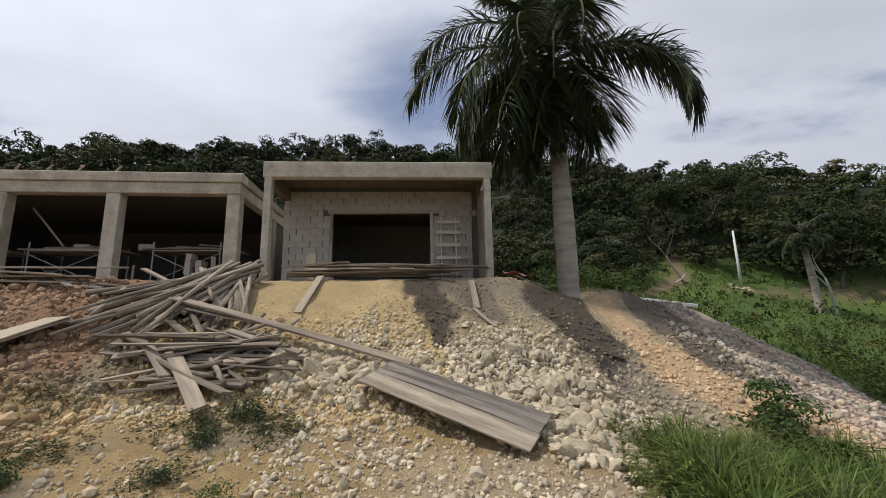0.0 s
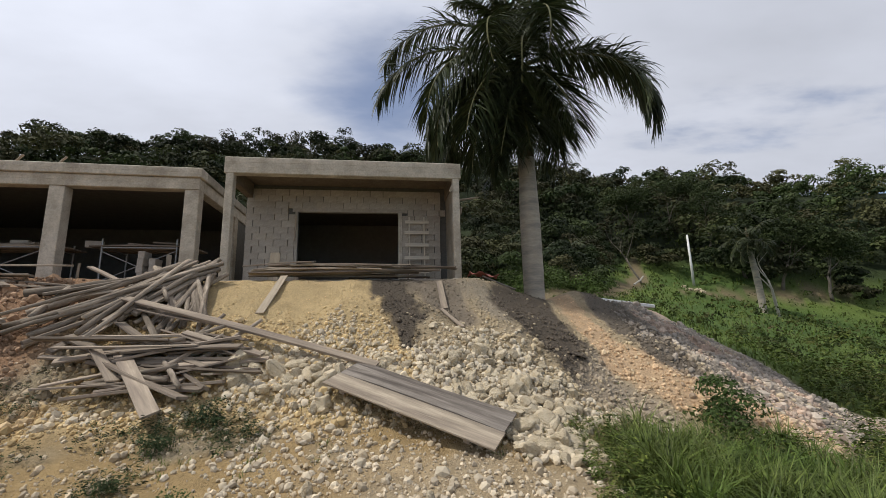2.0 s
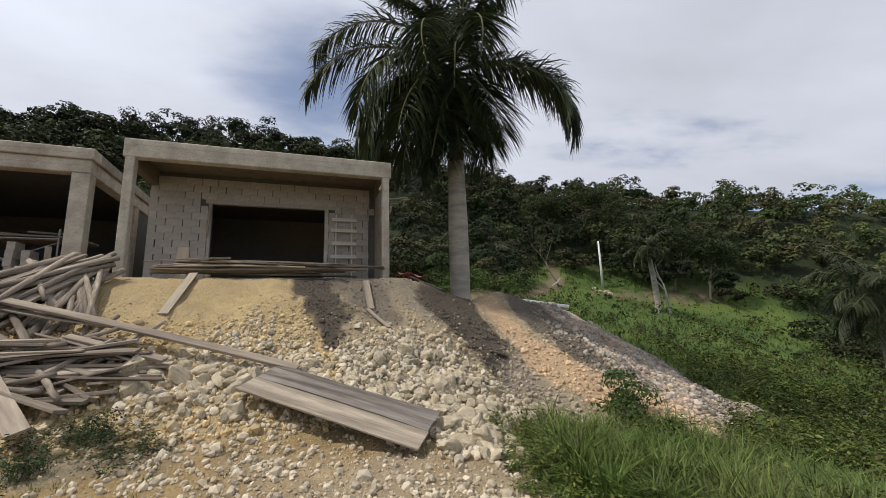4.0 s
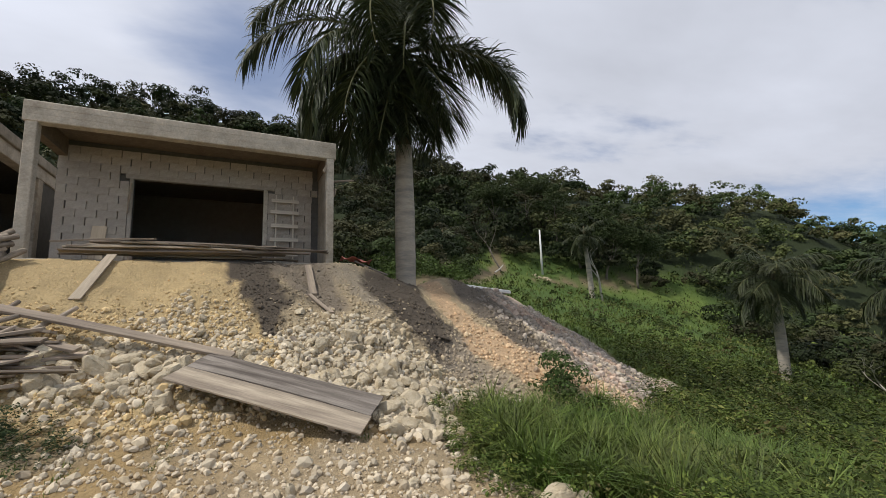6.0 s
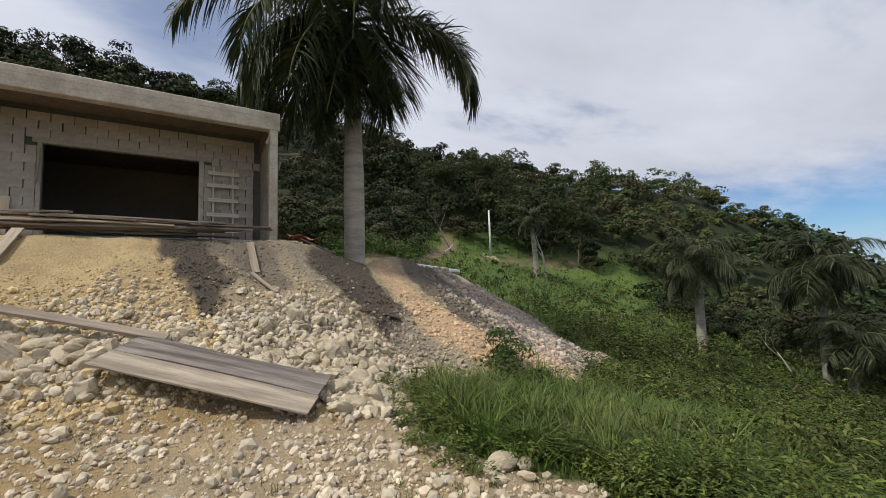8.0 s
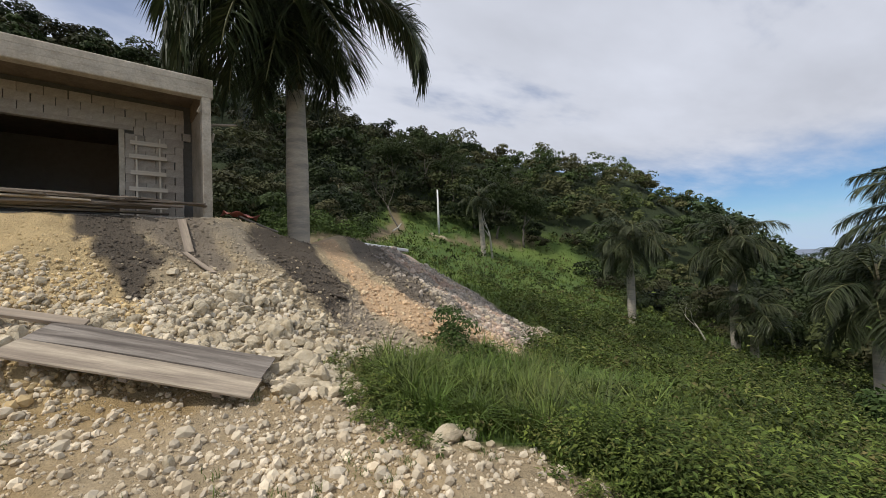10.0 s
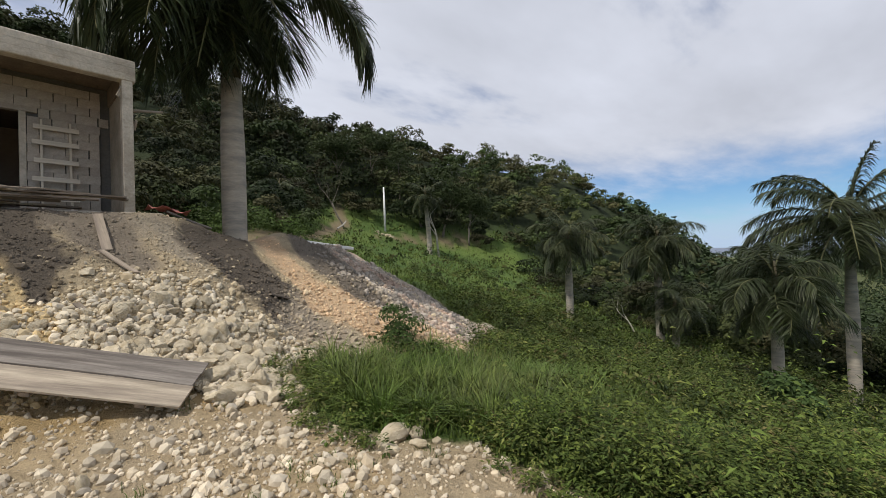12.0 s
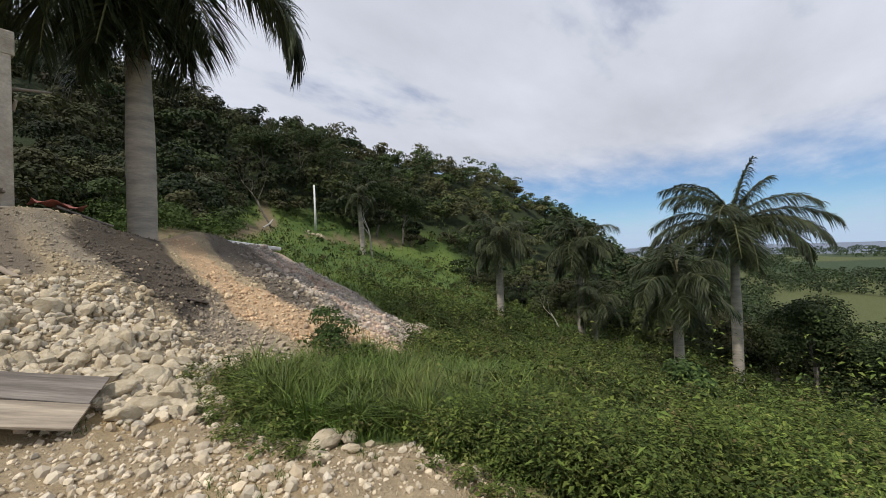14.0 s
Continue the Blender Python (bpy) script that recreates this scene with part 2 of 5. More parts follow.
def tube_bm(points, radii, sides=8, bm=None, wobble=0.0, rng=random):
    """A lofted round bar through the points."""
    bm = bm or bmesh.new()
    rings = []
    for i, p in enumerate(points):
        p = Vector(p)
        d = (Vector(points[min(i + 1, len(points) - 1)]) - Vector(points[max(i - 1, 0)])).normalized()
        s = d.orthogonal().normalized() if abs(d.z) > 0.99 else d.cross(Vector((0, 0, 1))).normalized()
        q = s.cross(d)
        ring = []
        for k in range(sides):
            a = 2 * math.pi * k / sides
            r = radii[i] * (1 + wobble * (rng.random() - 0.5))
            ring.append(bm.verts.new(p + s * math.cos(a) * r + q * math.sin(a) * r))
        rings.append(ring)
    for a, b in zip(rings, rings[1:]):
        for k in range(sides):
            bm.faces.new((a[k], a[(k + 1) % sides], b[(k + 1) % sides], b[k]))
    bm.faces.new(rings[0][::-1])
    bm.faces.new(rings[-1])
    return bm


# ---- the lie of the land ----
CREST = [(-26.0, 6.5), (-8.6, 8.9), (-5.4, 10.0), (1.7, 10.35), (3.4, 10.9), (5.6, 11.6), (7.0, 12.6), (10.2, 17.2), (9.6, 24.0), (-26.0, 24.0)]
WOODS = [(-140, 30), (-60, 42), (-20, 42), (2, 24), (9, 24.5), (14, 33), (20, 40), (26, 48), (36, 47), (46, 43), (55, 41), (55, 35), (42, 22), (33, 12), (28, 3), (28, -8), (33, -28),
         (70, -30), (120, 5), (175, 10), (150, 60), (60, 125), (-30, 130), (-150, 90)]
RIDGE = [(-150, 20, 14), (-84, 62, 24.5), (-50, 84, 35.5), (-20, 100, 43), (40, 95, 33), (75, 75, 25), (98, 54, 20), (113, 41, 9), (127, 31, -6), (165, 12, -28)]


def segments_distance(x, y, pts, closed):
    best, value, inside = np.full(np.shape(x), 1e9), np.zeros(np.shape(x)), np.zeros(np.shape(x), bool)
    n = len(pts)
    for i in range(n if closed else n - 1):
        a, b = pts[i], pts[(i + 1) % n]
        dx, dy = b[0] - a[0], b[1] - a[1]
        t = np.clip(((x - a[0]) * dx + (y - a[1]) * dy) / (dx * dx + dy * dy), 0, 1)
        d = np.hypot(x - a[0] - t * dx, y - a[1] - t * dy)
        if len(a) > 2:
            value = np.where(d < best, a[2] + (b[2] - a[2]) * t, value)
        best = np.minimum(best, d)
        if closed:
            cross = ((a[1] > y) != (b[1] > y)) & (x < dx * (y - a[1]) / (dy if dy else 1e-9) + a[0])
            inside ^= cross
    return best, value, inside


def natural(x, y):
    """The hillside without the fill."""
    s = smooth(x, 2.0, 9.0)
    u = np.log1p(np.exp(np.clip((x - 3.3) * 1.2, -30, 30))) / 1.2
    u = np.where(x > 28, x - 3.3, u)
    yy = np.minimum(y, 130)
    z = -0.27 * u + 0.09 * np.maximum(u - 15, 0) + 0.19 * yy * s + 0.10 * np.maximum(yy - 4, 0) * (1 - s) + 0.0030 * np.maximum(yy - 12, 0) ** 2 * (yy < 60)
    z = z + 0.003 * 48 ** 2 * (yy >= 60)
    z = np.log(np.exp(np.clip((z + 28) / 4, -30, 60)) + 1) * 4 - 28
    z = z - 0.95 * np.exp(-((x - 8.5) / 4.5) ** 2 - ((y - 8.0) / 5.0) ** 2)
    d, zr, _ = segments_distance(x, y, RIDGE, False)
    w = 1 - smooth(d, 0, 52)
    return z * (1 - w) + np.maximum(zr, -28) * w


def fill(x, y):
    d, _, inside = segments_distance(x, y, CREST, True)
    top = 2.74 - 0.62 * smooth(x, 1.6, 4.2)
    slope = 0.60 - 0.17 * smooth(x, 1.5, 6.0) * (1 - smooth(y, 8.5, 11.0)) + 0.13 * smooth(x, 5.8, 8.0) * (1 - smooth(y, 9.0, 11.5))
    d = np.where(inside, 0, d)
    return top - slope * np.maximum(d - 0.15, 0) - 0.3 * np.minimum(d, 0.15), d, inside


def height(x, y):
    x, y = np.asarray(x, float), np.asarray(y, float)
    n = natural(x, y)
    f, d, inside = fill(x, y)
    lump = (fbm(x * 0.9, y * 0.9, 3, 3) - 0.5) * 0.42 * smooth(d, 0.1, 1.0) * (d < 8)
    # the tipped heap beside the palm
    lump = lump + 0.34 * np.exp(-(((x - 5.0) / 0.7) ** 2 + ((y - 11.75) / 0.9) ** 2))
    k = 0.35
    f = f + lump
    z = np.maximum(n, f) + np.maximum(k - np.abs(n - f), 0) ** 2 / (4 * k)
    far = smooth(np.hypot(x, y), 14, 60)
    z = z + (fbm(x * 0.35, y * 0.35, 9, 4) - 0.5) * (0.10 + 0.9 * far) * np.where(inside, 0.15, 1)
    return z + ((fbm(x * 2.3, y * 2.3, 5, 3) - 0.5) * 0.10 + (fbm(x * 6.5, y * 6.5, 7, 2) - 0.5) * 0.055) * (1 - far)


def hz(x, y):
    return float(height(np.array([x]), np.array([y]))[0])


def zone_weights(x, y):
    """How far each cover takes the ground: fill 0..1 and grass 0..1."""
    f, d, inside = fill(x, y)
    n = natural(x, y)
    wob = (fbm(x * 0.8, y * 0.8, 21, 4) - 0.5)
    on_fill = smooth(f - n + wob * 0.5, -0.12, 0.18)
    # bare track round the camera, grass to its right
    edge = x - (2.2 + 0.22 * smooth(y, 2.8, 3.6) + 0.25 * smooth(y, 4.4, 5.8)) + wob * 1.7 - np.clip((4.2 - y) * 0.25, 0, 0.4)
    grass = smooth(edge, -0.15, 0.35) * (1 - on_fill)
    grass = np.maximum(grass, smooth(y, 17, 21) * (1 - smooth(on_fill, 0.5, 1) * inside))
    # a worn earth path over the meadow
    pd = np.minimum(segments_distance(x, y, [(4, 18), (9.5, 23), (20, 36), (27, 44), (31, 53)], False)[0], segments_distance(x, y, [(30, 41), (40, 42), (50, 42)], False)[0] * 1.2)
    grass = grass * (1 - 0.85 * (1 - smooth(pd + wob * 1.5, 0.5, 1.3)))
    return on_fill, grass, d


def ground_colour(x, y):
    on_fill, grass, d = zone_weights(x, y)
    jit = (fbm(x * 1.3, y * 0.6, 31, 4) - 0.5) + 0.22 * (fbm(x * 6.0, y * 3.0, 33, 3) - 0.5)
    rag = 0.45 * (fbm(x * 1.9, y * 1.1, 43, 4) - 0.5) + 0.36 * (fbm(x * 9.0, y * 5.0, 45, 3) - 0.5)
    xs = x + jit * 1.1 - 0.10 * (10.5 - y)
    col = np.empty((len(x), 3))
    col[:] = (0.33, 0.268, 0.175)                       # pale gravel track

    def lay(c, w):
        nonlocal col
        w = np.clip(w, 0, 1)[:, None]
        col = col * (1 - w) + np.array(c) * w

    def band(a, b, s=0.18):
        return smooth(xs, a - s, a + s) * (1 - smooth(xs, b - s, b + s))

    lay((0.41, 0.285, 0.13), smooth(fbm(x * 0.7, y * 0.7, 41, 3) + 0.10 * smooth(-x, 0.5, 3.0), 0.46, 0.62) * 0.85)

    def streak(points, soft=0.10):
        """A tongue of tipped material: points down the bank with a half-width each, its edge ragged."""
        dist, half, _ = segments_distance(x, y, points, False)
        return on_fill * (1 - smooth(dist - half + rag, -soft, soft))

    lay((0.46, 0.36, 0.23), 0.7 * smooth(x + jit * 2, -1.8, 0.4) * smooth(5.2 - y + jit * 2, -0.3, 0.5))
    lay((0.39, 0.315, 0.205), on_fill * band(-0.6, 20))
    lay((0.53, 0.40, 0.215), on_fill * band(-5.2, -0.45))
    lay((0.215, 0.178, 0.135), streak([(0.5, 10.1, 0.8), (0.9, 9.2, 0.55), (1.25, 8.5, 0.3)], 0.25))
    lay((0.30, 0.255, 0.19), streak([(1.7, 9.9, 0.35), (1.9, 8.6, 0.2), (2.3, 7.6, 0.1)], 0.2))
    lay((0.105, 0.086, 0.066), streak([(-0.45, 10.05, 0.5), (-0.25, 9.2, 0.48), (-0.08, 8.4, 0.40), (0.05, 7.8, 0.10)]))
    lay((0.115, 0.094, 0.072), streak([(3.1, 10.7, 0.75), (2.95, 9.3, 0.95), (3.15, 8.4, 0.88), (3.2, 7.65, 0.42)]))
    lay((0.33, 0.275, 0.205), streak([(3.9, 8.3, 0.10), (3.75, 7.3, 0.55), (3.9, 6.6, 0.6)], 0.3))
    lay((0.38, 0.325, 0.265), on_fill * smooth(x + rag, 5.6, 6.3) * smooth(y, 6.2, 7.4))
    lay((0.21, 0.185, 0.155), on_fill * smooth(x + rag, 5.8, 6.4) * smooth(fbm(x * 2.2, y * 0.8, 35, 4), 0.47, 0.58) * 0.8)
    lay((0.50, 0.35, 0.26), on_fill * smooth(x + rag, 5.8, 6.4) * smooth(fbm(x * 1.6, y * 0.7, 37, 4), 0.56, 0.66) * 0.7)
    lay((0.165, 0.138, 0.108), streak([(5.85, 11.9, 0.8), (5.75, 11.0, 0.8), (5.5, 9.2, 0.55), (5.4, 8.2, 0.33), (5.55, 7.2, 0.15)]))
    lay((0.54, 0.385, 0.24), streak([(4.35, 11.7, 0.42), (4.4, 10.6, 0.42), (4.42, 9.0, 0.36), (4.55, 7.9, 0.48), (5.0, 7.0, 0.5), (5.9, 6.4, 0.4), (7.2, 6.0, 0.3)]))
    lay((0.32, 0.195, 0.115), on_fill * (1 - smooth(x + jit * 1.5, -6.4, -5.6)) * (1 - smooth(d + jit, 2.6, 3.6)))     # brown dirt by the frame
    lay((0.21, 0.155, 0.10), smooth(y, 16.5, 18.5))
    g = smooth(fbm(x * 0.25, y * 0.25, 51, 4), 0.35, 0.65)[:, None]
    gc = np.array((0.062, 0.105, 0.024)) * (1 - g) + np.array((0.105, 0.15, 0.034)) * g
    gc = gc * (1 + 0.1 * smooth(y - 0.4 * x, 6, 14))[:, None]
    w = grass[:, None]
    col = col * (1 - w) + gc * w
    # leaf litter and undergrowth below the trees; dark colour carries the crown gaps' shade
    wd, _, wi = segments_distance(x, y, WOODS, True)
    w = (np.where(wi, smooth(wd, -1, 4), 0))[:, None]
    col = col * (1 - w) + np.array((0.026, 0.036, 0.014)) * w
    r = np.hypot(x, y)
    # fields of the plain, woods between them, then the sea
    fld = smooth(vnoise(x * 0.006, y * 0.011, 61), 0.45, 0.55)[:, None]
    pc = np.array((0.035, 0.055, 0.022)) * (1 - fld) + np.array((0.085, 0.098, 0.034)) * fld
    w = smooth(r, 110, 160)[:, None]
    col = col * (1 - w) + pc * w
    w = (smooth(r + 300 * (vnoise(x * 0.002, y * 0.002, 71) - 0.5), 1150, 1300) * smooth(x, 0, 600))[:, None]
    return col * (1 - w) + np.array((0.17, 0.20, 0.26)) * w


fine_az, coarse_az = np.radians(np.arange(-62, 112, 0.36)), np.radians(np.arange(112, 298, 3.0))
az_all = np.concatenate([fine_az, coarse_az])
radii = np.concatenate([[0.001], np.arange(0.15, 2.4, 0.35), np.arange(2.6, 17, 0.085), 17 * (4500 / 17) ** np.linspace(0, 1, 130)])
RR, AA = np.meshgrid(radii, az_all, indexing="ij")
gx, gy = (RR * np.sin(AA)).ravel() + 0.31, (RR * np.cos(AA)).ravel() - 0.17
gz = height(gx, gy)
nr, na = len(radii), len(az_all)
ii, jj = np.meshgrid(np.arange(nr - 1), np.arange(na), indexing="ij")
j2 = (jj + 1) % na
quads = np.stack([ii * na + jj, ii * na + j2, (ii + 1) * na + j2, (ii + 1) * na + jj], -1).reshape(-1, 4)[:, ::-1]
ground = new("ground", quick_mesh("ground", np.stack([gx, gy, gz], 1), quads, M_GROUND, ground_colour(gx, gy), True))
tagged(ground, "gravel fill bank, dirt track and green hillside", "ground", kind="structure")

# ---- the porch house ----
FLOOR = 2.78
HOUSE = pose(-4.68, 10.32, FLOOR, 0, 0, 2.9)   # local x along the front, y into the house, z up
WIDE, DEEP, TOP = 6.14, 1.62, 3.25
house = thing("porch_house", "unfinished single-storey concrete block house with an open porch", "house", at=HOUSE)


def board_ridges(parent, x0, x1, y, z0, z1, rows, rng):
    """Shutter-board marks: thin proud strips along a cast face."""
    step = (z1 - z0) / rows
    for i in range(rows):
        off = rng.uniform(0.003, 0.010)
        part("board_mark", box_bm(x0, x1, y - off, y + 0.02, z0 + i * step + 0.004, z0 + (i + 1) * step - 0.004, 0.002), M_CONCRETE, parent)


rng = random.Random(4)
bm = box_bm(-0.05, WIDE + 0.05, 0.0, 0.24, TOP - 0.45, TOP, 0.015)
fb = part("front_beam", bm, M_CONCRETE, house, "rough-cast concrete beam with board marks")
board_ridges(fb, -0.04, WIDE + 0.04, 0.0, TOP - 0.44, TOP - 0.015, 3, rng)
for x in (0.0, WIDE - 0.19):
    part("column", box_bm(x, x + 0.19, 0.01, 0.23, -0.35, TOP - 0.44, 0.012), M_CONCRETE, house)
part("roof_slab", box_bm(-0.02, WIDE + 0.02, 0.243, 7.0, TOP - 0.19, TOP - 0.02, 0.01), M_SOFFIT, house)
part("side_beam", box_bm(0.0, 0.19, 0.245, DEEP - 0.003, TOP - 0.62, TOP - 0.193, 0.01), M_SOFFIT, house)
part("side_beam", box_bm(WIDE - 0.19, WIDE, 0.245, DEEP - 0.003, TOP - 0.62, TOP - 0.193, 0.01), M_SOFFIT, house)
part("floor_slab", box_bm(-0.12, WIDE + 0.25, -0.12, 7.0, -0.30, -0.02, 0.01), M_CONCRETE, house)
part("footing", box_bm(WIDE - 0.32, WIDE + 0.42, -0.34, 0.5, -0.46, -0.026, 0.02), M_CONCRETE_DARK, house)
OX0, OX1, OZ = 1.50, 4.60, 2.22   # the wide opening
# backing painted dark so the open joints show shade
bw = part("block_wall", box_bm(0.0, OX0, DEEP + 0.06, DEEP + 0.15, -0.02, TOP - 0.2), M_SHADED_BLOCK, house, "bare grey concrete block wall with open joints")
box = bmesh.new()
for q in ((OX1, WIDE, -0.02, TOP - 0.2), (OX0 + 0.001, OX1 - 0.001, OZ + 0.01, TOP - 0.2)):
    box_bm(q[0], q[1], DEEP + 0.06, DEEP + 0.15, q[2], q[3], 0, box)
part("block_wall", box, M_SHADED_BLOCK, house)
part("lintel", box_bm(OX0 - 0.17, OX1 + 0.17, DEEP - 0.010, DEEP + 0.155, OZ, OZ + 0.12, 0.006), M_BLOCK, house)
part("jamb", box_bm(OX0 - 0.085, OX0 - 0.002, DEEP - 0.008, DEEP + 0.156, -0.02, OZ - 0.002, 0.006), M_BLOCK, house)
part("jamb", box_bm(OX1 - 0.11, OX1 - 0.002, DEEP - 0.008, DEEP + 0.156, -0.02, OZ - 0.002, 0.006), M_CONCRETE, house)
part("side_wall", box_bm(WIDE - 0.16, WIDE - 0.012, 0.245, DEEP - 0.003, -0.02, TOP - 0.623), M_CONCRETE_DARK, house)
# the dark rooms behind
part("inner_wall", box_bm(0.0, WIDE, 6.85, 7.0, -0.02, TOP - 0.2), M_MORTAR, house)
for x in (0.0, WIDE - 0.15):
    part("inner_wall", box_bm(x, x + 0.15, DEEP + 0.156, 6.847, -0.02, TOP - 0.2), M_MORTAR, house)
# single blocks of the porch wall, running bond
mes = []
for k in range(3):
    b2 = box_bm((0.001, 0.007, 0.012)[k], (0.399, 0.393, 0.386)[k], -0.012 + 0.002 * k, 0.055, 0.0003, 0.1947, 0.002)
    m2 = bpy.data.meshes.new("block")
    b2.to_mesh(m2)
    b2.free()
    m2.materials.append(M_BLOCK)
    mes.append(m2)
hb = box_bm(0.012, 0.186, -0.012, 0.055, 0.0003, 0.1947, 0.002)
half = bpy.data.meshes.new("half_block")
hb.to_mesh(half)
hb.free()
half.materials.append(M_BLOCK)
COURSE = 0.195
for r in range(15):
    z = -0.01 + r * COURSE
    for x, end in ((0.02, WIDE - 0.17),) if z > OZ + 0.10 else ((0.02, OX0 - 0.17 * (z > OZ - 0.19)), (OX1 + 0.17 * (z > OZ - 0.19), WIDE - 0.17)):
        if r % 2:
            child("block", half, bw, pose(x, DEEP, z))
            x += 0.2
        while x + 0.395 < end:
            child("block", mes[rng.randrange(3)], bw, pose(x, DEEP - rng.random() * 0.004, z))
            x += 0.4
        if end - x > 0.19:
            child("block", half, bw, pose(x, DEEP, z))

# ---- the open frame building beside it ----
FRAME = pose(-5.62, 10.95, FLOOR, 0, 0, 5.0)   # local x runs to -x along the front
frame_house = thing("frame_building", "unfinished concrete frame building, open bays, dark inside", "building", at=FRAME)
FT = 3.14
LONG = 10.6
bm = box_bm(-LONG, 0.06, -0.07, 0.35, FT - 0.27, FT, 0.015)
fb = part("slab_edge", bm, M_CONCRETE, frame_house, "cast slab edge with board marks")
board_ridges(fb, -LONG, 0.05, -0.07, FT - 0.26, FT - 0.02, 2, rng)
bm = box_bm(-LONG, 0.0, 0.0, 0.30, FT - 0.60, FT - 0.273, 0.012)
fb = part("front_beam", bm, M_CONCRETE, frame_house)
board_ridges(fb, -LONG, -0.01, 0.0, FT - 0.59, FT - 0.28, 2, rng)
for x in (-0.36, -3.54, -6.4, -9.5):
    part("column", box_bm(x, x + 0.36, 0.01, 0.32, -0.5, FT - 0.603, 0.012), M_CONCRETE, frame_house)
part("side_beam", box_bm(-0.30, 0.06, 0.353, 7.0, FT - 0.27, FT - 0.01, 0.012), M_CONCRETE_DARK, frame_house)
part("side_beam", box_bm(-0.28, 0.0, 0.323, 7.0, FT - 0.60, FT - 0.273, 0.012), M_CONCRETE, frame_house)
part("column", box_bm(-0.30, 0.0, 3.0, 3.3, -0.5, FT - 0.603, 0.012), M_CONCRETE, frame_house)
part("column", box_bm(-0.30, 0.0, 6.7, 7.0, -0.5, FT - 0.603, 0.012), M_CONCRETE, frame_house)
# roof underside and inner walls coloured dark for the room's shade
part("roof_slab", box_bm(-LONG, -0.302, 0.353, 7.0, FT - 0.22, FT - 0.03), M_SHADED_BLOCK, frame_house)
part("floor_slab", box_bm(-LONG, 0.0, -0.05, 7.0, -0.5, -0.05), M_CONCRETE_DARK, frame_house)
part("rear_wall", box_bm(-LONG, 0.0, 7.003, 7.15, -0.5, FT - 0.03), M_SHADED_BLOCK, frame_house)
part("rear_wall", box_bm(-LONG - 0.15, -LONG - 0.003, -0.05, 7.15, -0.5, FT - 0.03), M_SHADED_BLOCK, frame_house)
part("inner_wall", box_bm(-0.28, -0.05, 3.303, 6.697, -0.05, FT - 0.603), M_SHADED_BLOCK, frame_house)


# ---- palms ----
def frond_mesh(length, droop, seed, leaf=0.62, pairs=70, width=0.035, lift=0.5):
    """One feather leaf: rachis along +x from the origin, bending down, with hanging leaflets."""
    r = np.random.RandomState(seed)
    n = 26
    s = np.linspace(0, 1, n)
    ang = lift - droop * s ** 1.35
    px = np.concatenate([[0], np.cumsum(np.cos(ang[:-1]) * length / (n - 1))])
    pz = np.concatenate([[0], np.cumsum(np.sin(ang[:-1]) * length / (n - 1))])
    py = 0.06 * length * (r.rand() - 0.5) * s ** 2 * 2
    V, F = [], []
    for side in (-1, 1):
        for i in range(pairs):
            t = 0.10 + 0.90 * (i + r.rand() * 0.7) / pairs
            bx, by, bz, a = np.interp(t, s, px), np.interp(t, s, py), np.interp(t, s, pz), np.interp(t, s, ang)
            L = leaf * (0.55 + 0.75 * math.sin(math.pi * min(1, t * 0.9 + 0.12))) * r.uniform(0.8, 1.15)
            fwd = 0.35 + 0.5 * t + r.uniform(-0.15, 0.15)
            up = r.uniform(-0.45, 0.55)
            d = np.array([fwd * math.cos(a), side * (1 - 0.25 * t), fwd * math.sin(a) + up])
            d /= np.linalg.norm(d)
            w = width * r.uniform(0.7, 1.2)
            wd = np.cross(d, (0, 0, 1.0))
            wd = wd / (np.linalg.norm(wd) + 1e-6) * 0.5 + np.array([0, 0, 0.5]) * r.uniform(-1, 1)
            hang = r.uniform(0.35, 0.75)
            p0 = np.array([bx, by, bz])
            pts, ww = [], (0.5, 1.0, 0.7, 0.05)
            for q, u in enumerate((0, 0.33, 0.7, 1.0)):
                c = p0 + d * L * u * (1 - 0.25 * hang * u) + np.array([0, 0, -hang * L * u * u])
                pts += [c - wd * w * ww[q], c + wd * w * ww[q]]
            k = len(V)
            V += pts
            F += [(k, k + 1, k + 3, k + 2), (k + 2, k + 3, k + 5, k + 4), (k + 4, k + 5, k + 7, k + 6)]
    return np.array(V), np.array(F), list(zip(px, py, pz))


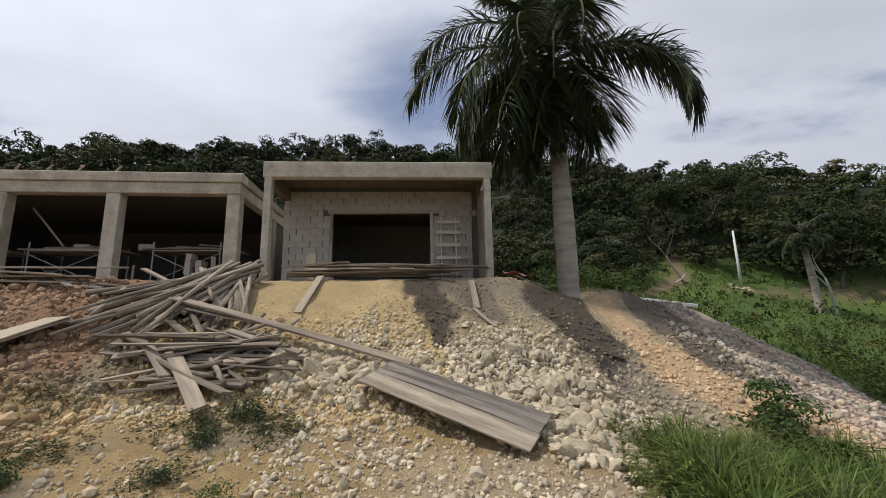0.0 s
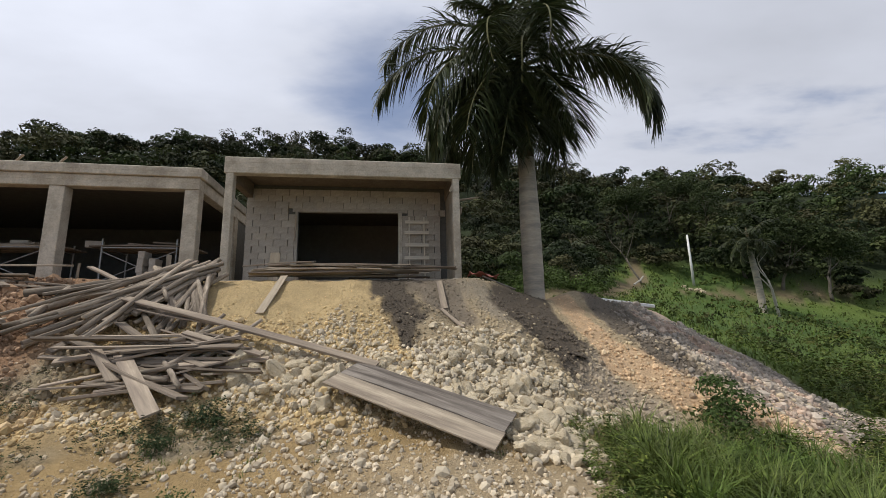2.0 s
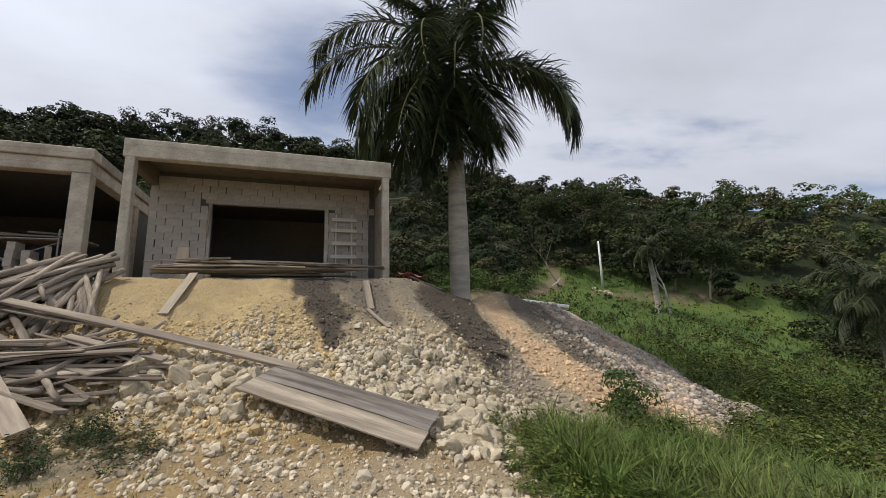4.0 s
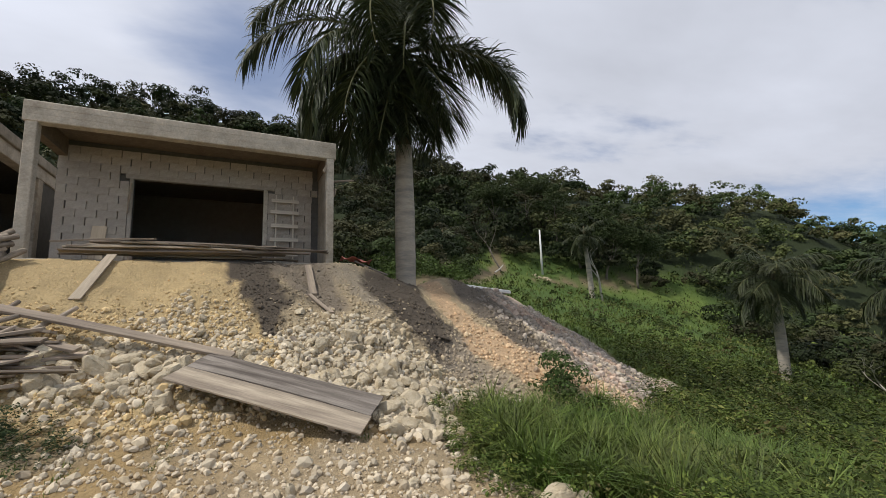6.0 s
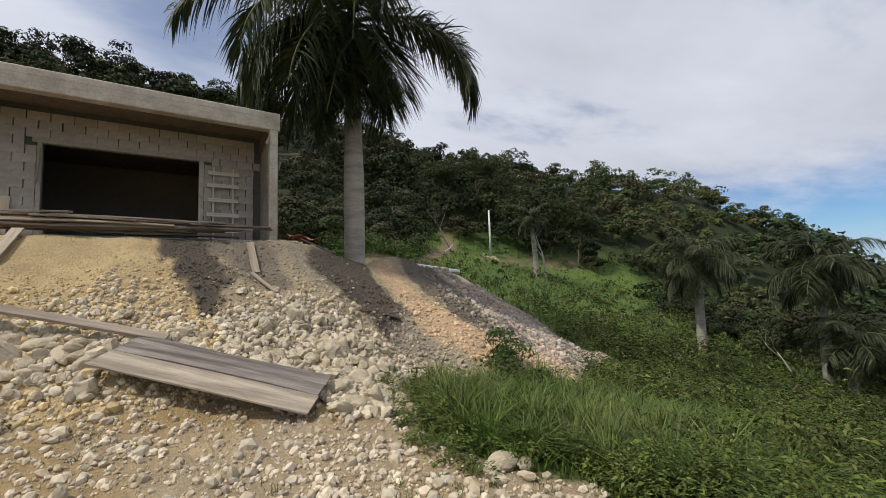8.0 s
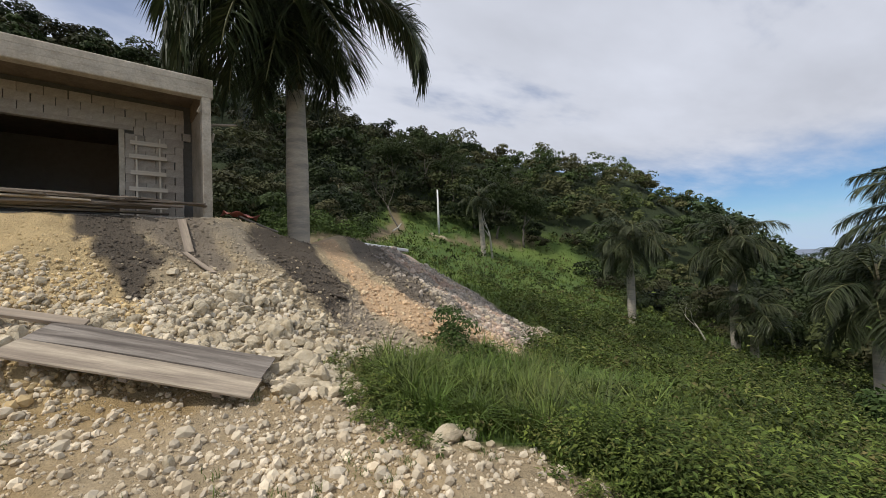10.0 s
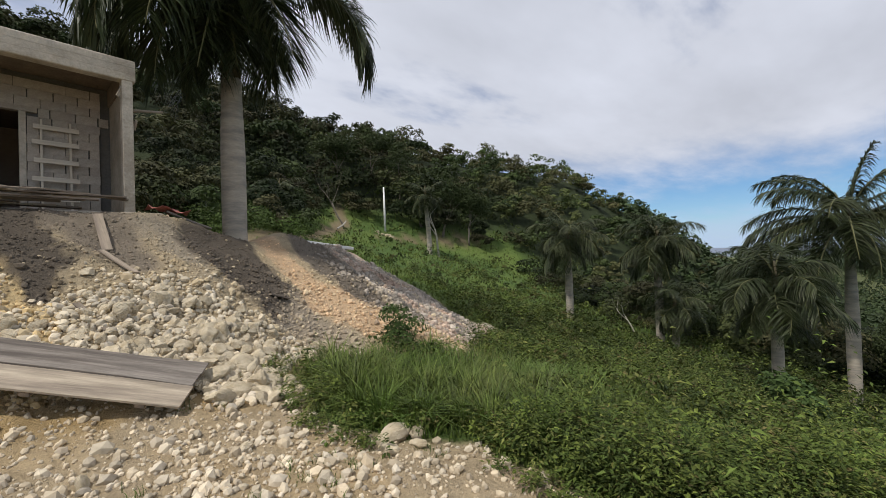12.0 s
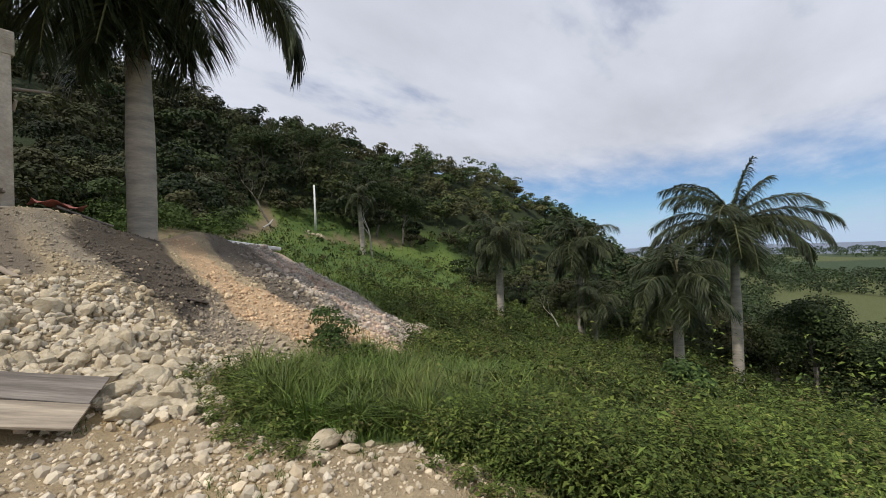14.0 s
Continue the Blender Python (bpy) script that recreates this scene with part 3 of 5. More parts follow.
def palm(name, label, x, y, trunk_h, r_base, r_mid, r_top, fronds, length, seed, leaf=0.62, pairs=70, width=0.04, lean=(0, 0), dead=0, shaft=1.1, attach=0.0):
    z = hz(x, y) - 0.12
    p = thing(name, label, "palm tree", "palms", pose(x, y, z))
    r = random.Random(seed)
    n = 40
    pts, rad = [], []
    for i in range(n + 1):
        t = i / n
        base = r_base + (r_mid - r_base) * float(smooth(t, 0, 0.25)) if t < 0.5 else r_mid + (r_top - r_mid) * float(smooth(t, 0.5, 1))
        flare = 0.14 * r_base * math.exp(-t * trunk_h / 0.25)
        pts.append((lean[0] * t * t, lean[1] * t * t, t * trunk_h))
        rad.append(base + flare + (0.012 * r_mid if i % 3 == 0 else 0))
    part("trunk", tube_bm(pts, rad, 20, None, 0.015, r), M_TRUNK, p, "smooth grey ringed palm trunk", smooth_shade=True)
    tx, ty = lean
    top = Vector((tx, ty, trunk_h))
    part("crownshaft", tube_bm([top - Vector((0, 0, 0.02)), top + Vector((0, 0, shaft * 0.5)), top + Vector((0, 0, shaft)), top + Vector((0, 0, shaft * 1.7))],
                               [r_top * 1.02, r_top * 0.85, r_top * 0.6, r_top * 0.2], 14, None, 0.06, r), M_SHAFT, p, smooth_shade=True)
    for i, (az, lift, droop, ln) in enumerate(fronds):
        V, F, line = frond_mesh(length * ln, droop, seed * 50 + i, leaf, pairs, width, lift)
        at = pose(tx, ty, trunk_h + (attach or shaft * 0.75) + shaft * 0.2 * (lift > 0.6), r.uniform(-12, 12), 0, 90 - az)
        f = child("frond", quick_mesh("frond", V, F, M_FROND), p, at)
        part("rachis", tube_bm(line, [0.035 * length / 3.5 * (1.15 - i2 / len(line)) + 0.004 for i2 in range(len(line))], 5), M_RACHIS, f)
    return p


# azimuth here: degrees clockwise from +y
near_fronds = [(a * 45.0 + 10, 1.35 - 0.07 * (a % 3), 0.9, 0.9) for a in range(8)]
near_fronds += [(280, 0.55, 1.85, 1.16), (286, 0.80, 1.95, 1.12), (110, 0.28, 2.1, 1.15), (102, 0.40, 2.2, 1.10), (118, 0.10, 1.9, 1.05)]        # the wide arches
near_fronds += [(292, 0.05, 2.0, 1.08), (272, -0.05, 1.8, 1.0), (258, -0.25, 1.45, 1.0), (300, -0.35, 1.35, 1.0), (240, 0.1, 1.9, 1.0), (266, -0.5, 1.0, 0.95)]  # the hanging side
near_fronds += [(215, 0.5, 2.6, 0.95), (180, 0.6, 2.7, 0.9), (195, 0.1, 2.0, 0.85), (225, -0.4, 1.2, 0.9), (170, -0.6, 1.0, 0.75), (205, -0.9, 0.6, 0.85),
                (250, -0.8, 0.75, 0.9), (340, -0.4, 1.3, 0.9), (60, -1.0, 0.5, 0.7), (130, -1.1, 0.4, 0.62)]
near_fronds += [(160 + 17 * i, -1.05 - 0.06 * (i % 3), 0.45, 0.62 + 0.04 * (i % 4)) for i in range(9)]   # old leaves down the trunk
palm("royal_palm", "tall royal palm with smooth grey trunk at the fill's crest", 3.84, 11.95, 4.7, 0.30, 0.315, 0.26, near_fronds, 5.0, 7, 1.12, 120, 0.042, shaft=2.7, attach=3.3)

# ---- the wooded hill ----
def leaf_cloud(centres, radius, count, size, rs, squash=0.8, tri=False, stray=0.55):
    """Leaf cards on the shells of round clumps: (n*4, 3) corners."""
    n = len(centres)
    d = rs.normal(size=(n, count, 3))
    d /= np.linalg.norm(d, axis=2, keepdims=True)
    d[..., 2] = np.where(d[..., 2] < -0.35, -d[..., 2], d[..., 2])
    rr = radius[:, None, None] * (0.72 + 0.36 * rs.rand(n, count, 1))
    c = centres[:, None, :] + d * rr * np.array((1, 1, squash))
    c = c.reshape(-1, 3)
    m = len(c)
    nrm = d.reshape(-1, 3) + np.array((0, 0, 0.35)) + rs.normal(size=(m, 3)) * stray
    nrm /= np.linalg.norm(nrm, axis=1, keepdims=True)
    a = np.cross(nrm, rs.normal(size=(m, 3)))
    a /= np.linalg.norm(a, axis=1, keepdims=True)
    b = np.cross(nrm, a)
    s = (size * (0.55 + 0.9 * rs.rand(m)))[:, None] if np.ndim(size) == 0 else (np.repeat(size, count) * (0.55 + 0.9 * rs.rand(m)))[:, None]
    if tri:
        corners = np.stack([c - a * s * 0.55 - b * s * 0.4, c + b * s * 0.75, c + a * s * 0.55 - b * s * 0.4], 1)
        return corners.reshape(-1, 3), np.arange(m * 3).reshape(-1, 3)
    corners = np.stack([c - a * s * 0.5, c + b * s * 0.33, c + a * s * 0.5, c - b * s * 0.33], 1)
    return corners.reshape(-1, 3), np.arange(m * 4).reshape(-1, 4)


rs = np.random.RandomState(11)
tx, ty = rs.uniform(-115, 150, 15000), rs.uniform(-30, 118, 15000)
_, _, wood = segments_distance(tx + rs.normal(size=15000) * 1.2, ty + rs.normal(size=15000) * 1.2, WOODS, True)
az = np.degrees(np.arctan2(tx, ty))
dr, zr, _ = segments_distance(tx, ty, RIDGE, False)
d2, _, _ = segments_distance(tx * 1.03, ty * 1.03, RIDGE, False)
beyond = (d2 > dr) & (dr > 5) & (ty > 20) & (np.hypot(tx, ty) > 80)   # the far side of the ridge stays bare
keep = wood & (az > -58) & (az < 110) & ~beyond
tx, ty, dr = tx[keep], ty[keep], dr[keep]
rr0 = np.hypot(tx, ty)
# thin out so that crowns touch but do not pile up
spots, chosen = {}, []
for i in range(len(tx)):
    step = 2.6 + 1.7 * min(1.0, rr0[i] / 90)
    c = (int(tx[i] // step), int(ty[i] // step), round(step, 1))
    if c not in spots:
        spots[c] = 1
        chosen.append(i)
tx, ty, dr, rr0 = tx[chosen], ty[chosen], dr[chosen], rr0[chosen]
tz = height(tx, ty)
low = smooth(tx, 25, 45) * (1 - smooth(ty, 25, 45))       # the gully's scrub is lower
sizes = rs.uniform(2.0, 3.5, len(tx)) * (1 + 0.4 * (rs.rand(len(tx)) > 0.86)) * (1 - 0.35 * low)
sizes = np.where(rr0 < 45, np.minimum(sizes, 2.5), sizes)
tints = np.array([(0.060, 0.090, 0.026), (0.075, 0.105, 0.032), (0.095, 0.115, 0.036), (0.12, 0.125, 0.05), (0.10, 0.098, 0.04), (0.045, 0.072, 0.022)])
cl, cr, cc = [], [], []
for i in range(len(tx)):
    R = sizes[i]
    mid = tz[i] + R * rs.uniform(0.25, 0.95)
    tall = rs.uniform(0.6, 0.95)
    # tint raised towards +x, standing in for sunlight on that flank
    tint = tints[rs.randint(6)] * (rs.uniform(0.26, 0.66) + 0.48 * float(smooth(tx[i], 40, 80)))
    for q in range(rs.randint(8, 12)):
        a, up_z = rs.uniform(0, 2 * math.pi), rs.uniform(-0.6, 1.0)
        flat_r = math.sqrt(1 - up_z * up_z) * R * rs.uniform(0.55, 0.8)
        cl.append((tx[i] + math.cos(a) * flat_r, ty[i] + math.sin(a) * flat_r, mid + up_z * R * tall * rs.uniform(0.6, 0.8)))
        cr.append(R * rs.uniform(0.24, 0.42))
        cc.append(tint * rs.uniform(0.7, 1.3))
cl, cr, cc = np.array(cl), np.array(cr), np.array(cc)
away = np.hypot(cl[:, 0], cl[:, 1])
for label, k, per, leaf in (("dark green broadleaf woods at the hill's foot", away < 40, 230, 0.062), ("dark green broadleaf woods on the lower hill", (away >= 40) & (away < 58), 125, 0.11), ("dense dark green broadleaf woods covering the hill", away >= 58, 52, 0.22)):
    V, F = leaf_cloud(cl[k], cr[k], per, cr[k] * 0.10 + leaf, rs, 0.72, True, 0.35)
    tagged(new("forest", quick_mesh("forest", V, F, M_FOREST, np.repeat(cc[k], per * 3, 0))), label, "forest", kind="stuff")
# brighter scrub at the foot of the woods, behind the houses
ux, uy = rs.uniform(2, 19, 420), rs.uniform(18.5, 34, 420)
ud, _, ui = segments_distance(ux, uy, WOODS, True)
k = (ud < 2.6) & (np.abs(fbm(ux * 0.6, uy * 0.6, 119, 2) - 0.5) < 0.32)
ux, uy = ux[k], uy[k]
ur = rs.uniform(0.35, 0.85, len(ux))
V, F = leaf_cloud(np.stack([ux, uy, height(ux, uy) + ur * rs.uniform(0.4, 1.2, len(ux))], 1), ur, 170, 0.095, rs, 0.8, True, 0.45)
cols = np.repeat(np.array((0.080, 0.125, 0.028)) * rs.uniform(0.5, 1.15, (len(ux), 1)), 510, 0)
tagged(new("undergrowth", quick_mesh("undergrowth", V, F, M_FOREST, cols)), "bright green scrub at the foot of the woods", "bushes", kind="stuff")


# ---- palms down the slope ----
def crown_up(n, seed, old, lift0=1.35, spread=1.6):
    r = random.Random(seed)
    out = [(i * 137.5 + r.uniform(-20, 20), lift0 - spread * i / (n - 1) + r.uniform(-0.1, 0.1), r.uniform(1.0, 1.7), r.uniform(0.85, 1.1)) for i in range(n)]
    return out + [(i * 360 / max(old, 1) + r.uniform(-30, 30), -0.55 + r.uniform(-0.2, 0.2), 0.9, r.uniform(0.7, 0.95)) for i in range(old)]


def at_bearing(az, r):
    return r * math.sin(radians(az)), r * math.cos(radians(az))


def crown_hang(n, seed):
    """A heavy crown: a few standing leaves, most arching over and hanging close to the trunk."""
    r = random.Random(seed)
    return [(i * 137.5 + r.uniform(-20, 20), 1.3 - 2.1 * i / (n - 1) + r.uniform(-0.12, 0.12), (1.35 if i < n * 0.6 else 0.9) + r.uniform(-0.3, 0.5), r.uniform(0.8, 1.15)) for i in range(n)]


open_crown = [(12, 1.25, 1.45, 0.85), (358, 1.1, 1.5, 0.92), (25, 1.0, 1.7, 0.85), (352, 0.35, 1.7, 1.08), (8, 0.20, 1.5, 1.05), (338, 0.15, 1.7, 0.95), (18, -0.2, 1.2, 0.95), (200, 1.42, 0.35, 0.72), (170, 1.25, 0.8, 0.6),
              (181, 0.55, 1.35, 0.98), (170, 0.38, 1.4, 0.92), (192, 0.35, 1.5, 0.95), (186, 0.0, 1.3, 0.8), (270, 0.25, 1.9, 0.9), (248, -0.2, 1.4, 0.8), (292, -0.35, 1.3, 0.85), (90, 0.5, 1.6, 0.9),
              (115, 0.1, 1.6, 0.85), (62, 0.1, 1.6, 0.85), (310, -0.6, 0.9, 0.75), (215, -0.95, 0.5, 0.42), (160, -1.0, 0.5, 0.40),
              (5, 0.6, 1.5, 0.95), (345, 0.95, 1.5, 0.85), (175, 0.8, 1.5, 0.85), (200, 0.1, 1.4, 0.85), (30, 0.3, 1.5, 0.9), (280, 0.7, 1.9, 0.75), (150, 0.5, 1.5, 0.8)]
palm("royal_palm", "royal palm with pale trunk and wind-blown open crown on the slope", *at_bearing(90.6, 22.5), 6.6, 0.19, 0.22, 0.15, open_crown, 3.9, 12, 0.8, 120, 0.034, shaft=1.2)
palm("royal_palm", "shorter palm with drooping dark crown beside weeds", *at_bearing(84.7, 17.0), 3.3, 0.15, 0.17, 0.13, crown_hang(24, 6), 1.9, 13, 0.7, 90, 0.024, shaft=0.8)
palm("royal_palm", "palm with grey trunk and full dark crown on the slope", *at_bearing(62.5, 26.0), 4.3, 0.22, 0.23, 0.17, crown_hang(24, 8), 2.3, 14, 0.75, 80, 0.030, shaft=1.0)
palm("royal_palm", "dark palm with hanging fronds at the wood's edge", *at_bearing(73.3, 25.0), 5.0, 0.2, 0.21, 0.16, crown_hang(24, 9), 2.2, 15, 0.75, 80, 0.030, shaft=1.0)
palm("royal_palm", "dark palm with hanging fronds at the wood's edge", *at_bearing(75.0, 24.5), 1.9, 0.16, 0.17, 0.13, crown_hang(16, 10), 1.7, 16, 0.6, 70, 0.028, shaft=0.8)
palm("royal_palm", "distant palm with leaning pale trunk on the meadow", *at_bearing(43.3, 50.0), 6.3, 0.3, 0.3, 0.24, crown_up(12, 11, 5, 1.1, 1.5), 3.2, 17, 0.7, 50, 0.07, lean=(-0.5, 0), shaft=1.4)
palm("royal_palm", "small palm among the hill's undergrowth", *at_bearing(23.2, 40.0), 2.6, 0.14, 0.15, 0.12, crown_up(9, 12, 3, 0.9, 1.4), 2.4, 18, 0.6, 35, 0.08, shaft=0.7)


# ---- bare and leafy trees ----
def branches(bm, p, d, length, rad, depth, r, tips):
    pts, rads = [p], [rad]
    for i in range(4):
        d = (d + Vector((r.uniform(-0.25, 0.25), r.uniform(-0.25, 0.25), r.uniform(-0.05, 0.2)))).normalized()
        pts.append(pts[-1] + d * length / 4)
        rads.append(rad * (1 - 0.13 * (i + 1)))
    tube_bm(pts, rads, 6, bm, 0.1, r)
    if depth == 0:
        tips.append(pts[-1])
        return
    for i in range(r.choice((2, 3))):
        nd = (d + Vector((r.uniform(-0.9, 0.9), r.uniform(-0.9, 0.9), r.uniform(-0.1, 0.6)))).normalized()
        branches(bm, pts[-1 - (i % 2)], nd, length * r.uniform(0.55, 0.8), rads[-1] * 0.75, depth - 1, r, tips)


def tree(name, label, x, y, trunk, rad, depth, seed, leaf=0, size=0.4, tint=(0.075, 0.11, 0.03), clump=0.7, bark=None):
    r, rs2 = random.Random(seed), np.random.RandomState(seed)
    t = thing(name, label, "tree", at=pose(x, y, hz(x, y) - 0.1))
    bm, tips = bmesh.new(), []
    branches(bm, Vector((0, 0, 0)), Vector((r.uniform(-0.1, 0.1), r.uniform(-0.1, 0.1), 1)), trunk, rad, depth, r, tips)
    part("trunk", bm, bark or M_BARK, t, smooth_shade=True)
    if leaf:
        c = np.array([tuple(q) for q in tips])
        c = np.concatenate([c + rs2.normal(size=c.shape) * clump * 0.5 for _ in range(2)])
        V, F = leaf_cloud(c, rs2.uniform(0.6, 1.1, len(c)) * clump, leaf, size, rs2)
        child("crown", quick_mesh("crown", V, F, M_FOREST, np.tile(np.array(tint), (len(V), 1))), t)
    return t


M_PALE_BARK = material("pale_bark", (0.42, 0.39, 0.34), 0.95, 0.2, 2.0, 14.0, 0.4, 14.0)
tree("bare_tree", "leafless pale tree forking low on the meadow", *at_bearing(44.6, 50.0), 3.8, 0.17, 2, 3, bark=M_PALE_BARK)
tree("bare_tree", "bare spreading branches at the edge of the woods", *at_bearing(31.5, 47.0), 3.5, 0.13, 3, 8)
tree("bare_tree", "dead grey branches tangled at the gully's edge", *at_bearing(70.5, 27.0), 1.4, 0.06, 3, 9, bark=M_PALE_BARK)
for az_t, r_t, h_t, seed in ((30.2, 62, 3.2, 61), (34.6, 66, 3.3, 62), (38.8, 63, 3.6, 63), (42.2, 61, 3.5, 64), (45.2, 61, 3.3, 65), (49.0, 62, 3.0, 66)):
    tree("broadleaf_tree", "tall dark broadleaf tree at the meadow's upper edge", *at_bearing(az_t, r_t), h_t, 0.22, 3, seed, 180, 0.21, (0.042, 0.060, 0.018), 1.35)
tree("broadleaf_tree", "dense dark broadleaf tree below the slope", *at_bearing(97.5, 25.0), 1.75, 0.2, 3, 21, 520, 0.115, (0.04, 0.058, 0.018), 0.95)
tree("broadleaf_tree", "dense dark broadleaf tree below the slope", *at_bearing(101.5, 26.0), 1.3, 0.2, 3, 22, 480, 0.115, (0.036, 0.055, 0.017), 0.9)
tree("broadleaf_tree", "dense dark broadleaf tree below the slope", *at_bearing(94.0, 30.0), 1.3, 0.2, 3, 26, 420, 0.115, (0.042, 0.058, 0.019), 0.9)
tree("bush", "leafy green bush on the grassy slope", *at_bearing(85.6, 8.9), 0.38, 0.04, 2, 23, 190, 0.085, (0.06, 0.10, 0.026), 0.32)
tree("bush", "leafy green bush in the grass", *at_bearing(39.5, 7.9), 0.3, 0.03, 2, 24, 260, 0.055, (0.06, 0.10, 0.024), 0.34)
tree("bush", "low dark weed bush on the gravel", *at_bearing(-23.8, 6.7), 0.08, 0.012, 2, 25, 130, 0.026, (0.045, 0.07, 0.028), 0.16)
tree("bush", "low dark weed bush on the gravel", *at_bearing(-29.5, 6.3), 0.08, 0.012, 2, 27, 130, 0.026, (0.055, 0.08, 0.03), 0.16)
tree("bush", "low green weed on the gravel", *at_bearing(-46.0, 6.6), 0.10, 0.012, 2, 28, 130, 0.03, (0.065, 0.10, 0.033), 0.2)
tree("bush", "low green weed on the gravel", *at_bearing(-27.5, 4.7), 0.06, 0.008, 2, 29, 90, 0.02, (0.08, 0.12, 0.035), 0.12)

# ---- pole, fallen trunk, debris on the meadow ----
px, py = at_bearing(37.05, 55.0)
pole = thing("utility_pole", "slim white concrete utility pole on the meadow", "pole", at=pose(px, py, hz(px, py) - 0.3))
part("shaft", tube_bm([(0, 0, 0), (0, 0, 3), (-0.05, 0, 6.3)], [0.16, 0.14, 0.10], 8), M_WHITE, pole, smooth_shade=True)
fx, fy = at_bearing(31.2, 46.0)
fallen = part("fallen_trunk", tube_bm([(fx - 1.0, fy - 0.6, hz(fx - 1.0, fy - 0.6) + 0.15), (fx + 0.4, fy + 0.5, hz(fx, fy) + 0.65), (fx + 1.2, fy + 1.2, hz(fx + 1.2, fy + 1.2) + 0.9)], [0.10, 0.09, 0.07], 8), M_PALE_BARK)
tagged(fallen, "pale fallen trunk beside the earth path", "log")


# ---- timber ----
def plank_mesh(L, w, t, seed, mat):
    """A board along +x from the origin: slightly bowed, with rounded worn edges and split ends."""
    r = random.Random(seed)
    n = 5
    bm = bmesh.new()
    bow, twist = r.uniform(-0.012, 0.012) * L, r.uniform(-0.05, 0.05)
    rings = []
    for i in range(n):
        u = i / (n - 1)
        x = L * u + (r.uniform(-0.02, 0.02) if i in (0, n - 1) else 0)
        c = bow * 4 * u * (1 - u)
        a = twist * (u - 0.5)
        e = 0.12 * t
        prof = [(-w / 2 + e, -t / 2), (w / 2 - e, -t / 2), (w / 2, -t / 2 + e), (w / 2, t / 2 - e), (w / 2 - e, t / 2), (-w / 2 + e, t / 2), (-w / 2, t / 2 - e), (-w / 2, -t / 2 + e)]
        rings.append([bm.verts.new((x, q[0] * math.cos(a) - q[1] * math.sin(a), q[0] * math.sin(a) + q[1] * math.cos(a) + c)) for q in prof])
    for a, b in zip(rings, rings[1:]):
        for k in range(8):
            bm.faces.new((a[k], a[(k + 1) % 8], b[(k + 1) % 8], b[k]))
    bm.faces.new(rings[0][::-1])
    bm.faces.new(rings[-1])
    bmesh.ops.recalc_face_normals(bm, faces=bm.faces)
    me = bpy.data.meshes.new("plank")
    bm.to_mesh(me)
    bm.free()
    me.materials.append(mat)
    return me


def along(p0, p1, roll=0.0):
    """A pose at p0 whose x axis points to p1, its z axis as upright as it can be."""
    d = (Vector(p1) - Vector(p0)).normalized()
    s = Vector((0, 0, 1)).cross(d).normalized()
    u = d.cross(s)
    m = Matrix((d, s, u)).transposed().to_4x4()
    return Matrix.Translation(p0) @ m @ pose(0, 0, 0, roll, 0, 0)


SEED = [100]


def plank(p0, p1, w=0.18, t=0.03, roll=0.0, mat=None, label="weathered grey timber plank lying on the site", group="loose timber", name="plank"):
    SEED[0] += 1
    L = (Vector(p1) - Vector(p0)).length
    ob = new(name, plank_mesh(L, w, t, SEED[0], mat or M_WOOD))
    ob.matrix_basis = along(p0, p1, roll)
    return tagged(ob, label, "plank", group)


def log(p0, p1, r0, r1, label="weathered grey round pole in a heap", group="pole heap"):
    SEED[0] += 1
    r = random.Random(SEED[0])
    L = (Vector(p1) - Vector(p0)).length
    pts = [(L * i / 6, r.uniform(-0.012, 0.012) * L * 0.5, r.uniform(-0.012, 0.012) * L * 0.5) for i in range(7)]
    bm = tube_bm(pts, [r0 + (r1 - r0) * i / 6 for i in range(7)], 8, None, 0.16, r)
    ob = part("pole", bm, M_LOG, smooth_shade=True)
    ob.matrix_basis = along(p0, p1)
    return tagged(ob, label, "pole", group)


def on(x, y, h=0.0):
    return (x, y, hz(x, y) + h)


r = random.Random(31)
# bundle of poles along the bank
for i in range(34):
    k = i / 34
    a = (-4.75 + r.uniform(-0.55, 0.45), 9.85 + r.uniform(-0.25, 0.2))
    b = (-6.2 + r.uniform(-0.8, 1.1), 7.5 + r.uniform(-0.55, 0.9))
    h = 0.07 + 0.34 * k
    if i % 5 == 4:
        a, b = (a[0] - 0.9, a[1] - 0.35), (b[0] + 1.0, b[1] + 0.2)
    if i % 3 == 1:
        plank(on(*a, h + r.uniform(0, 0.22)), on(*b, h * 0.8 + r.uniform(0, 0.1)), r.uniform(0.09, 0.15), r.uniform(0.04, 0.07), r.uniform(-40, 40), None, "rough squared grey timber in a heap of poles", "pole heap")
    else:
        log(on(*a, h + r.uniform(0, 0.22)), on(*b, h * 0.8 + r.uniform(0, 0.1)), r.uniform(0.04, 0.068), r.uniform(0.03, 0.055))
for i in range(15):
    a = (-4.7 + r.uniform(-0.35, 0.25), 9.75 + r.uniform(-0.2, 0.15))
    b = (-3.75 - 0.075 * i + r.uniform(-0.08, 0.08), 8.0 + r.uniform(-0.25, 0.3))
    log(on(*a, 0.12 + r.uniform(0, 0.3)), on(*b, 0.05 + r.uniform(0, 0.05)), r.uniform(0.04, 0.06), r.uniform(0.035, 0.055))
log(on(-7.3, 8.35, 0.08), on(-5.5, 9.4, 0.35), 0.09, 0.07)
log(on(-6.9, 8.0, 0.08), on(-5.0, 9.7, 0.55), 0.07, 0.06)
log(on(-6.75, 7.9, 0.05), on(-6.7, 8.6, 0.25), 0.07, 0.06)
